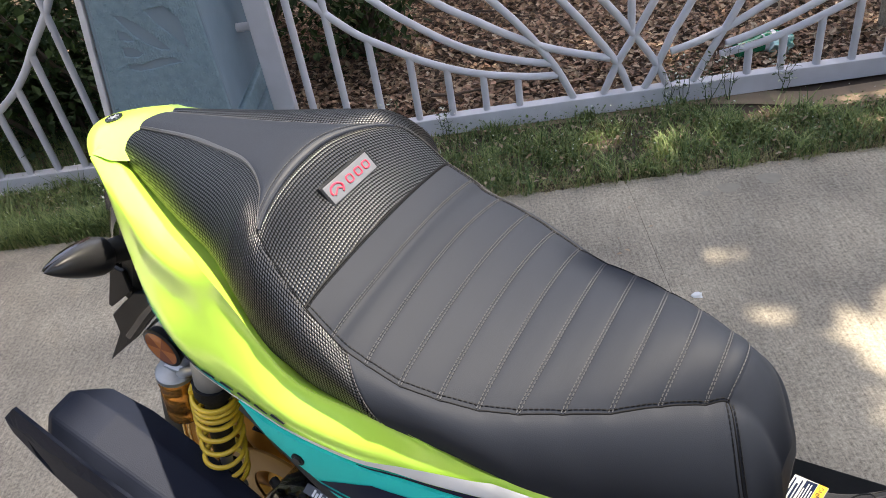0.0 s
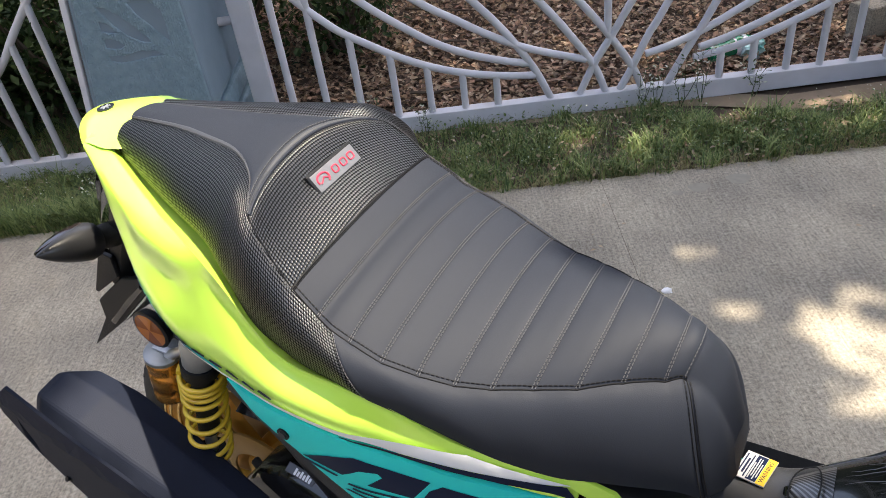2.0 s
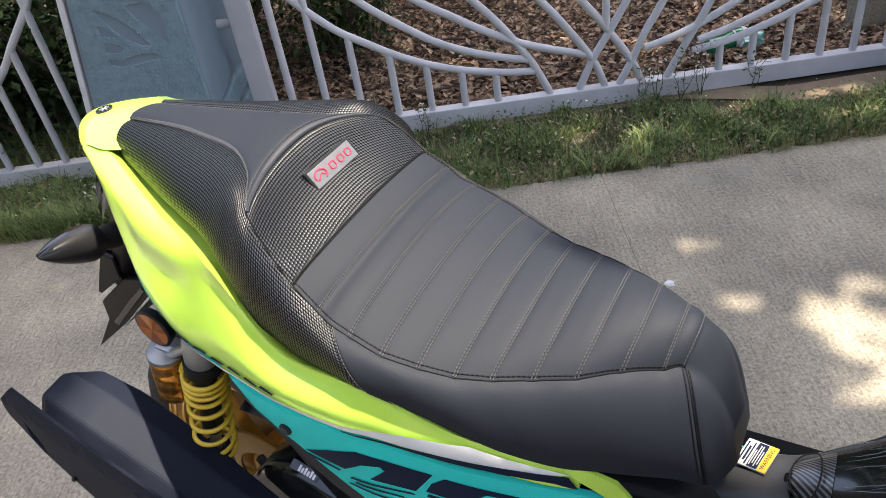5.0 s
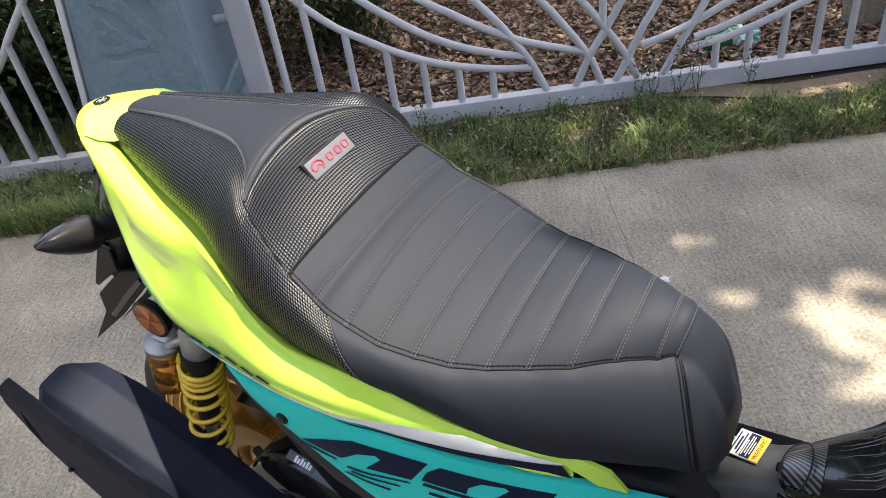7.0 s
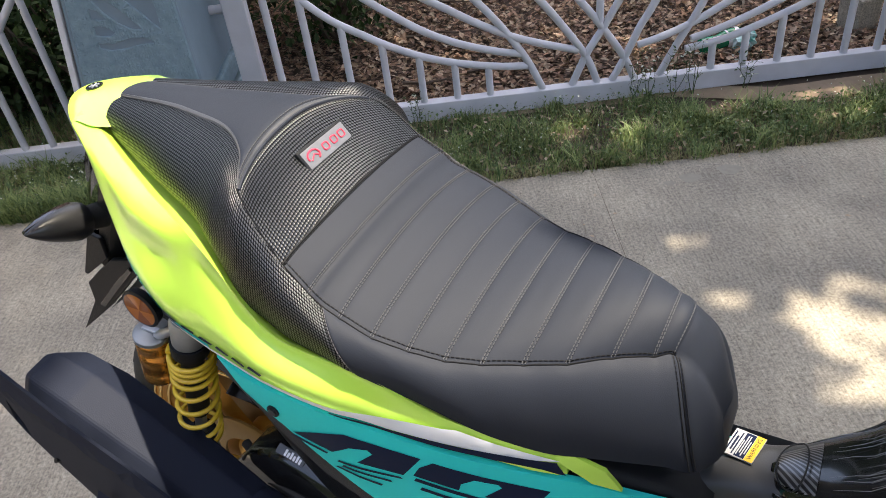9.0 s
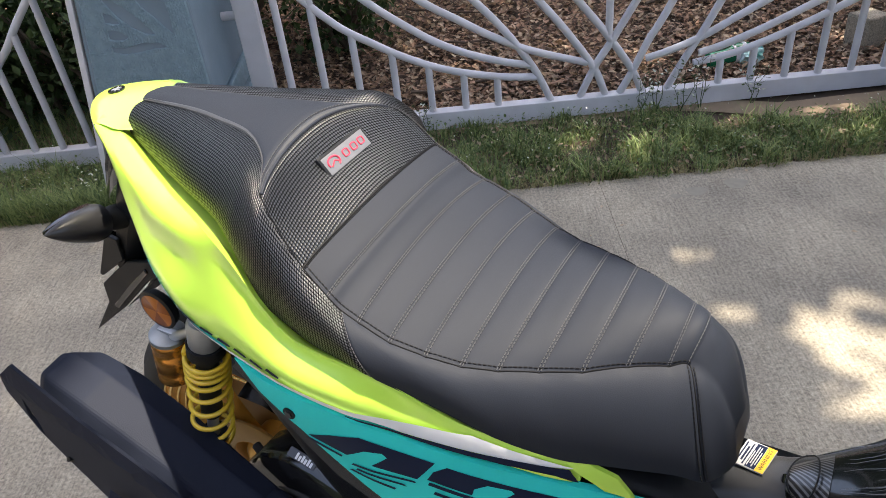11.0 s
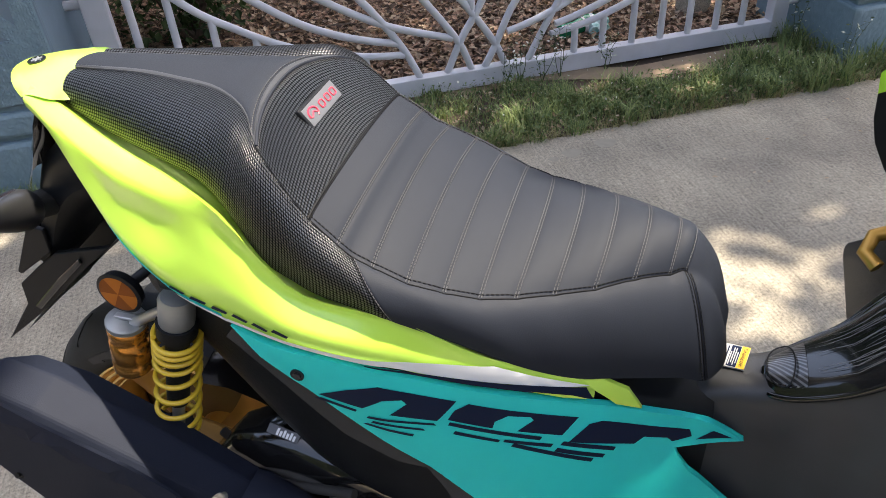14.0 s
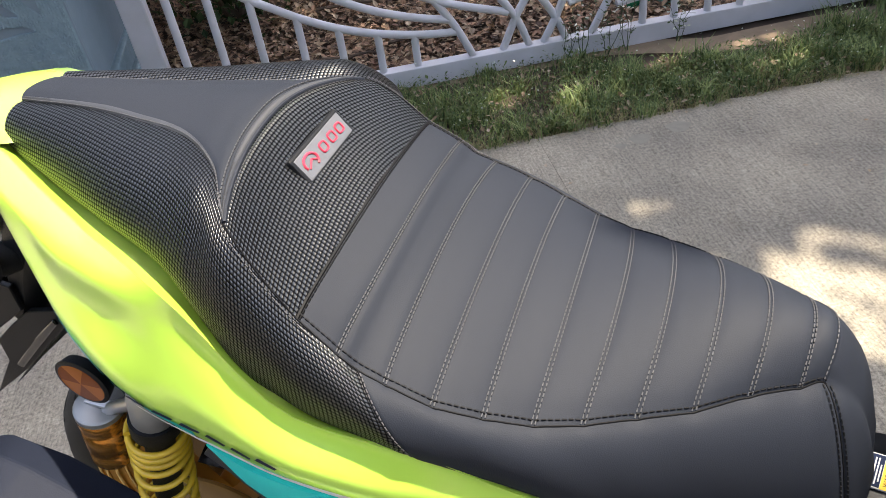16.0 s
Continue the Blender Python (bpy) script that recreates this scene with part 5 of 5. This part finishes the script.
for k in range(5):
    a = 2 * math.pi * k / 5 + 2.2
    rows = []
    for i in range(9):
        t = i / 8
        r = .04 + .148 * t
        w = .030 - .010 * math.sin(math.pi * t) + .012 * t
        rows.append([(r * math.cos(a) - w * q * math.sin(a), -.034 - .012 * (1 - q * q) + .010 * t, r * math.sin(a) + w * q * math.cos(a)) for q in (-1, -.8, -.3, .3, .8, 1)])
    bm = sheet(rows)
    bmesh.ops.solidify(bm, geom=bm.faces[:], thickness=.016)
    bmesh.ops.recalc_face_normals(bm, faces=bm.faces[:])
    part("spoke", bm, GOLD, rim)
part("barrel", lathe([(.190, .030), (.150, .022), (.120, .004), (.06, -.004), (.045, -.004)]), SHADED_GOLD, wheel)
for r, y, thick in ((.2065, -.0545, .0022), (.1965, -.0535, .0026), (.186, -.0475, .0028), (.177, -.040, .0022)):
    part("rim_ridge", tube(bmesh.new(), [(r * math.cos(a), y, r * math.sin(a)) for a in [2 * math.pi * i / 72 for i in range(72)]], thick, 8, closed=True), BRIGHT_GOLD, rim)
part("hub", lathe([(.0, -.06), (.03, -.06), (.045, -.05), (.05, -.03), (.05, .03), (.045, .05), (.03, .06), (0, .06)], 32), GOLD, wheel)
part("brake_disc", lathe([(.06, -.062), (.10, -.064), (.104, -.062), (.104, -.058), (.10, -.056), (.06, -.058)], 48), SHADED_GOLD, wheel)

# ---- engine, swing arm and rear mudguard ----
engine = new("engine")
engine.parent = scooter
tagged(engine, "black engine case and swing arm with a white sticker")
rows = []
for u, v0, v1, z0, z1 in [(-.25, -.11, -.08, .255, .30), (-.18, -.122, -.085, .36, .43), (-.11, -.130, -.07, .40, .515), (-.03, -.135, -.02, .38, .53), (.06, -.140, .05, .34, .52), (.16, -.14, .08, .30, .48), (.26, -.12, .10, .28, .44)]:
    c = ((v0 + v1) / 2, (z0 + z1) / 2)
    rows.append([(u, c[0] + (v1 - v0) / 2 * math.copysign(abs(math.cos(a)) ** .5, math.cos(a)), c[1] + (z1 - z0) / 2 * math.copysign(abs(math.sin(a)) ** .5, math.sin(a))) for a in [2 * math.pi * i / 20 for i in range(21)]])
part("case", sheet(rows), GLOSS_BLACK, engine)
sticker = part("sticker", box(bmesh.new(), -.019, .019, -.0058, .0058, -.001, .001, .0006), STICKER, engine, "grey sticker with white marks", smooth=False)
sticker.matrix_local = Matrix.Translation((-.045, -.114, .5315)) @ Matrix.Rotation(radians(18), 4, "Y") @ Matrix.Rotation(radians(35), 4, "X")
for i in range(6):
    part("white_mark", box(bmesh.new(), -.008 + i * .0040, -.0052 + i * .0040, -.0045, .0035 - .002 * (i % 2), .001, .0013), WHITE, sticker, smooth=False)
for u, v, z, r in [(.02, -.148, .47, .007), (-.02, -.145, .43, .006), (.10, -.145, .44, .007), (.07, -.148, .39, .006)]:
    bm = bmesh.new()
    tube(bm, [(u, v + .012, z), (u, v - .004, z)], r, 6)
    part("bolt", bm, ALLOY, engine)
for n, (p, q, r) in enumerate([((-.14, -.10, .49), (.05, -.15, .50), .006), ((-.12, -.12, .47), (.08, -.13, .44), .005), ((-.05, -.09, .54), (.12, -.12, .56), .005)]):
    bm = bmesh.new()
    mid = ((p[0] + q[0]) / 2, (p[1] + q[1]) / 2 - .01, (p[2] + q[2]) / 2 + (.03 if n % 2 else -.02))
    tube(bm, [tuple(x) for x in smooth_line([p, mid, q], 8)], r, 8)
    part("hose", bm, RUBBER, engine)
bm = sheet([[(u, v, .505 + .05 * math.sin(a) + .015 * (1 - (v / .08) ** 2)) for v in [-.08, -.06, -.03, 0, .03, .06, .08]] for u, a in [(-.17, 1.0), (-.13, 1.0), (-.09, .6), (-.05, .2), (0, -.2)]])
bmesh.ops.solidify(bm, geom=bm.faces[:], thickness=.003)
part("mudguard", bm, GLOSS_BLACK, engine, "glossy black inner mudguard")
bm = bmesh.new()
tube(bm, [(.165, -.16, .485), (.20, -.185, .470), (.30, -.20, .450)], .010, 10, radii=[.007, .010, .009])
peg = part("passenger_peg", bm, ALLOY, scooter, "ribbed silver folding foot peg")
for i in range(8):
    bm = bmesh.new()
    t = .2 + i * .09
    p = Vector((.20, -.185, .470)).lerp(Vector((.30, -.20, .450)), t)
    tube(bm, [p - Vector((.0015, 0, 0)), p + Vector((.0015, 0, 0))], .0112, 10)
    part("rib", bm, ALLOY, peg)

rows = []
for i in range(13):
    a = .05 + 1.75 * i / 12
    rows.append([(-.24 + r * math.cos(a), v, .275 + r * math.sin(a)) for v, r in ((-.045, .262), (-.045, .285), (-.02, .300), (.035, .306), (.09, .300), (.115, .285), (.115, .262))])
bm = sheet(rows)
bmesh.ops.recalc_face_normals(bm, faces=bm.faces[:])
part("tyre_hugger", bm, PLASTIC, engine)

# ---- exhaust ----
exhaust = new("exhaust")
exhaust.parent = scooter
tagged(exhaust, "matt black muffler with a faceted outer shield")
rows = []
for u, z, ry, rz in [(-.352, .590, .020, .020), (-.346, .592, .040, .040), (-.328, .588, .050, .051), (-.27, .568, .054, .055), (-.20, .536, .052, .052), (-.12, .498, .046, .045), (-.04, .458, .040, .038), (.03, .428, .034, .032), (.10, .40, .026, .026)]:
    ring = []
    for i in range(9):
        a = 2 * math.pi * (i + .62) / 8
        ring.append((u - .016 * math.sin(a), -.188 + ry * math.cos(a) * 1.05, z + rz * math.sin(a)))
    rows.append(ring)
bm = sheet(rows)
bm.verts.ensure_lookup_table()
bm.faces.new([bm.verts[i] for i in range(8)])
bmesh.ops.remove_doubles(bm, verts=bm.verts[:], dist=1e-5)
bmesh.ops.recalc_face_normals(bm, faces=bm.faces[:])
bmesh.ops.bevel(bm, geom=[e for e in bm.edges if not e.is_boundary], offset=.003, segments=2, affect="EDGES", profile=.5)
part("muffler", bm, MUFFLER, exhaust, smooth=False).location = (.018, .006, .004)
bm = bmesh.new()
tube(bm, [(-.085, -.188, .481), (-.075, -.188, .476), (-.02, -.188, .450), (-.01, -.188, .446)], .045, 20, radii=[.044, .0465, .0425, .040])
part("muffler_clamp", bm, MUFFLER, exhaust).location = (.01, .004, .004)
# outer shield: outline in (u, z)
SHIELD = [(-.313, .688), (-.226, .643), (-.139, .604), (-.098, .574), (-.070, .540), (-.03, .49), (.02, .43), (-.04, .39), (-.16, .40), (-.225, .425), (-.262, .458), (-.308, .526), (-.333, .571), (-.343, .640), (-.332, .672)]
SLOT = [(-.314, .643), (-.317, .596), (-.327, .566), (-.333, .600)]
bm = bmesh.new()
outer = [bm.verts.new((u, 0, z)) for u, z in SHIELD]
inner = [bm.verts.new((u, 0, z)) for u, z in SLOT]
ed = [bm.edges.new((a, b)) for ring in (outer, inner) for a, b in zip(ring, ring[1:] + ring[:1])]
bmesh.ops.triangle_fill(bm, use_beauty=True, edges=ed)
for axis, lo, hi in ((0, -.34, .02), (2, .40, .70)):
    x = lo
    while x < hi:
        co, no = [0, 0, 0], [0, 0, 0]
        co[axis], no[axis] = x, 1
        bmesh.ops.bisect_plane(bm, geom=bm.verts[:] + bm.edges[:] + bm.faces[:], plane_co=co, plane_no=no)
        x += .02
for v in bm.verts:
    ridge = float(np.interp(v.co.x, [-.34, -.226, -.139, -.07, .02], [.672, .622, .583, .520, .42]))
    d = v.co.z - ridge
    v.co.y = -.243 + (.25 * d if d > 0 else -.06 * d)
bmesh.ops.recalc_face_normals(bm, faces=bm.faces[:])
if sum(f.normal.y for f in bm.faces) > 0:
    bmesh.ops.reverse_faces(bm, faces=bm.faces[:])
bmesh.ops.solidify(bm, geom=bm.faces[:], thickness=.004)
shield = part("shield", bm, MUFFLER, exhaust, smooth=False)
rows = []
for u, z0, z1 in [(-.225, .505, .530), (-.15, .482, .508), (-.08, .455, .478), (-.02, .432, .444)]:
    rows.append([(u, -.2425, z0), (u, -.252, (z0 + z1) / 2), (u, -.2435, z1)])
part("shield_crease", sheet(rows, flip=True), MUFFLER, shield, smooth=False)
for u, v, z, r, mat in [(-.298, -.236, .537, .0032, PLASTIC), (-.062, -.226, .556, .0042, ALLOY)]:
    bm = bmesh.new()
    tube(bm, [(u, v + .016, z - .01), (u, v - .004, z + .003)], r, 6)
    bolt = part("bolt", bm, mat, exhaust)
    bm = bmesh.new()
    tube(bm, [(u, v + .010, z - .006), (u, v + .001, z - .001)], r * 1.45, 14)
    part("washer", bm, mat, bolt)
bm = bmesh.new()
tube(bm, [tuple(p) for p in smooth_line([(.05, -.19, .465), (.12, -.16, .40), (.20, -.10, .32), (.28, -.03, .26)], 6)], .02, 12)
part("exhaust_pipe", bm, MUFFLER, exhaust)

# ---- tail: signals, plate bracket, rear light ----
def turn_signal(sgn):
    sig = new("turn_signal")
    sig.parent = scooter
    tagged(sig, "black teardrop turn signal with a smoked lens")
    base, tip = Vector((-.314, sgn * .048, .763)), Vector((-.305, sgn * .142, .800))
    d = tip - base
    pts = [base + d * t for t in (.24, .27, .36, .50, .66, .80, .91, .97, 1.0)]
    bm = bmesh.new()
    tube(bm, pts, .01, 20, radii=[.012, .0205, .0225, .0205, .0165, .0115, .0062, .0026, .0006])
    part("housing", bm, GUNMETAL, sig)
    bm = bmesh.new()
    tube(bm, [p + Vector((-.004, 0, .0015)) for p in pts[2:8]], .01, 20, radii=[.0208, .0192, .0155, .0108, .0056, .0022])
    part("lens", bm, SMOKE, sig)
    bm = bmesh.new()
    tube(bm, [base - d * .25, base + d * .1, base + d * .25], .013, 12, radii=[.017, .015, .013])
    part("stalk", bm, RUBBER, sig)
    return sig


for sgn in (-1, 1):
    turn_signal(sgn)
rows = []
for t in [i / 6 for i in range(7)]:
    u, z, w = -.285 - .055 * t, .865 - .09 * t, .056 - .012 * t
    rows.append([(u - .02 * (1 - q * q), q * w, z - .02 * q * q) for q in [k / 4 for k in range(-4, 5)]])
rear_light = part("rear_light", sheet(rows), SMOKE, scooter, "smoked red rear light under the tail")
holder = new("plate_bracket")
holder.parent = scooter
tagged(holder, "black plastic rear mudguard and plate bracket")
rows = []
for u, z, w, h in [(-.235, .80, .052, .045), (-.28, .775, .050, .042), (-.315, .735, .046, .034), (-.335, .70, .046, .028), (-.36, .665, .046, .016)]:
    rows.append([(u - .5 * h * q[1], q[0] * w, z + h * q[1]) for q in [(-1, 0), (-1, .6), (-.7, 1), (0, 1.1), (.7, 1), (1, .6), (1, 0), (.7, -.5), (0, -.6), (-.7, -.5), (-1, 0)]])
bm = sheet([r for r in smooth_line(np.array(rows).reshape(len(rows), -1), 3).reshape(-1, 11, 3)])
bmesh.ops.recalc_face_normals(bm, faces=bm.faces[:])
part("bracket_arm", bm, PLASTIC, holder)


def blade(name, outline, v0, v1, mat):
    bm = bmesh.new()
    a = [bm.verts.new((u, v0, z)) for u, z in outline]
    b = [bm.verts.new((u, v1, z)) for u, z in outline]
    bm.faces.new(a)
    bm.faces.new(list(reversed(b)))
    for i in range(len(a)):
        bm.faces.new((a[i], b[i], b[i - 1], a[i - 1]))
    bmesh.ops.recalc_face_normals(bm, faces=bm.faces[:])
    bmesh.ops.bevel(bm, geom=bm.edges[:], offset=.0012, segments=1, affect="EDGES")
    part(name, bm, mat, holder, smooth=False)


for sgn in (-1, 1):
    blade("side_fin", [(-.253, .711), (-.308, .666), (-.387, .595), (-.483, .520), (-.417, .597), (-.411, .631), (-.370, .664), (-.335, .690)], sgn * .050, sgn * .042, PLASTIC)
    blade("fin_rib", [(-.30, .690), (-.345, .652), (-.402, .598), (-.395, .594), (-.340, .645), (-.297, .684)], sgn * .0535, sgn * .050, GLOSS_BLACK)
    blade("plate_stay", [(-.354, .729), (-.403, .653), (-.398, .650), (-.337, .693), (-.333, .725)], sgn * .052, sgn * .046, PLASTIC)
part("plate_back", box(bmesh.new(), -.002, .002, -.050, .050, -.045, .045, .002), PLASTIC, holder, smooth=False).matrix_local = Matrix.Translation((-.376, 0, .690)) @ Matrix.Rotation(radians(33), 4, "Y")
bm = sheet([[(u, v, z - .6 * abs(v) ** 1.5) for v in (-.046, -.03, -.012, .012, .03, .046)] for u, z in [(-.30, .672), (-.36, .622), (-.41, .578), (-.445, .548)]])
bmesh.ops.solidify(bm, geom=bm.faces[:], thickness=.004)
part("mud_flap", bm, PLASTIC, holder)
for y in (-.03, .03):
    bm = bmesh.new()
    tube(bm, [(-.318, y - .024, .748), (-.324, y - .026, .752)], .004, 6)
    part("bracket_screw", bm, ALLOY, holder)

# ---- front end, far edge only in view ----
front = new("leg_shield")
front.parent = scooter
tagged(front, "black inner leg shield with lime outer wing")
for sgn in (1, -1):
    bm = bmesh.new()
    outline = [(.05, .48), (.19, .548), (.280, .573), (.289, .579), (.291, .588), (.284, .598), (.18, .688), (.12, .74), (.05, .74)]
    bm.faces.new([bm.verts.new((.560, sgn * v, z)) for v, z in outline])
    got = bmesh.ops.extrude_face_region(bm, geom=bm.faces[:])
    bmesh.ops.translate(bm, verts=[v for v in got["geom"] if isinstance(v, bmesh.types.BMVert)], vec=(.03, 0, 0))
    bmesh.ops.recalc_face_normals(bm, faces=bm.faces[:])
    bmesh.ops.bevel(bm, geom=bm.edges[:], offset=.003, segments=2, affect="EDGES", profile=.5)
    part("inner_shield", bm, PLASTIC, front)
for sgn in (1, -1):
    for name, z0, z1, mat in (("wing", .60, .765, GREY_PLASTIC), ("wing_tip", .765, .83, LIME)):
        rows = []
        for z in np.linspace(z0, z1, 6):
            lead = float(np.interp(z, [.60, .65, .70, .74, .77, .79, .83], [.64, .602, .574, .562, .560, .556, .585]))
            rows.append([(lead + .16 * q, sgn * (.36 - .05 * q * q + .012 * math.sin(math.pi * q)), z + .05 * q) for q in (0, .05, .2, .5, 1)])
        bm = sheet(rows)
        bmesh.ops.solidify(bm, geom=bm.faces[:], thickness=.012)
        bmesh.ops.recalc_face_normals(bm, faces=bm.faces[:])
        part(name, bm, mat, front)
bm = bmesh.new()
tube(bm, [(.565, .168, .700), (.548, .165, .694), (.540, .150, .682), (.552, .135, .675)], .008, 10)
part("gold_hook", bm, GOLD, front)
# front wheel, footboards and handlebar close the scooter off beyond the picture
bm = lathe([(.185, -.04), (.205, -.052), (.235, -.055), (.258, -.035), (.266, 0), (.258, .035), (.235, .055), (.205, .052), (.185, .04)])
front_wheel = part("front_wheel", bm, RUBBER, scooter, "black front tyre on a gold rim")
front_wheel.location = (1.11, 0, .266)
part("rim", lathe([(.195, -.042), (.180, -.046), (.165, -.02), (.165, .02), (.180, .046), (.195, .042)]), GOLD, front_wheel)
for sgn in (-1, 1):
    bm = sheet([[(u, sgn * v, .30 + .02 * (v - .1)) for v in (.10, .2, .30, .32)] for u in (.20, .35, .5, .64)], flip=sgn < 0)
    bmesh.ops.solidify(bm, geom=bm.faces[:], thickness=.03)
    bmesh.ops.recalc_face_normals(bm, faces=bm.faces[:])
    part("footboard", bm, PLASTIC, scooter)
bm = sheet([[(.60 + .5 * a, .30 * q * (1 - .75 * a), .83 - .35 * a * a + .02 * (1 - q * q)) for q in [k / 4 for k in range(-4, 5)]] for a in [i / 6 for i in range(7)]])
part("front_cowl", bm, LIME, scooter)
bm = bmesh.new()
tube(bm, [tuple(p) for p in smooth_line([(.62, -.33, 1.0), (.70, -.2, 1.01), (.74, 0, .98), (.70, .2, 1.01), (.62, .33, 1.0)], 5)], .013, 10)
part("handlebar", bm, PLASTIC, scooter)
bm = bmesh.new()
tube(bm, [(.74, 0, .98), (.80, 0, .75), (1.08, 0, .29)], .035, 12)
part("steering_column", bm, PLASTIC, scooter)
bm = bmesh.new()
tube(bm, [(.02, -.05, .34), (-.02, -.15, .02), (-.06, -.16, .008)], .011, 10)
tube(bm, [(.02, .05, .34), (-.02, .15, .02), (-.06, .16, .008)], .011, 10)
part("centre_stand", bm, PLASTIC, scooter)
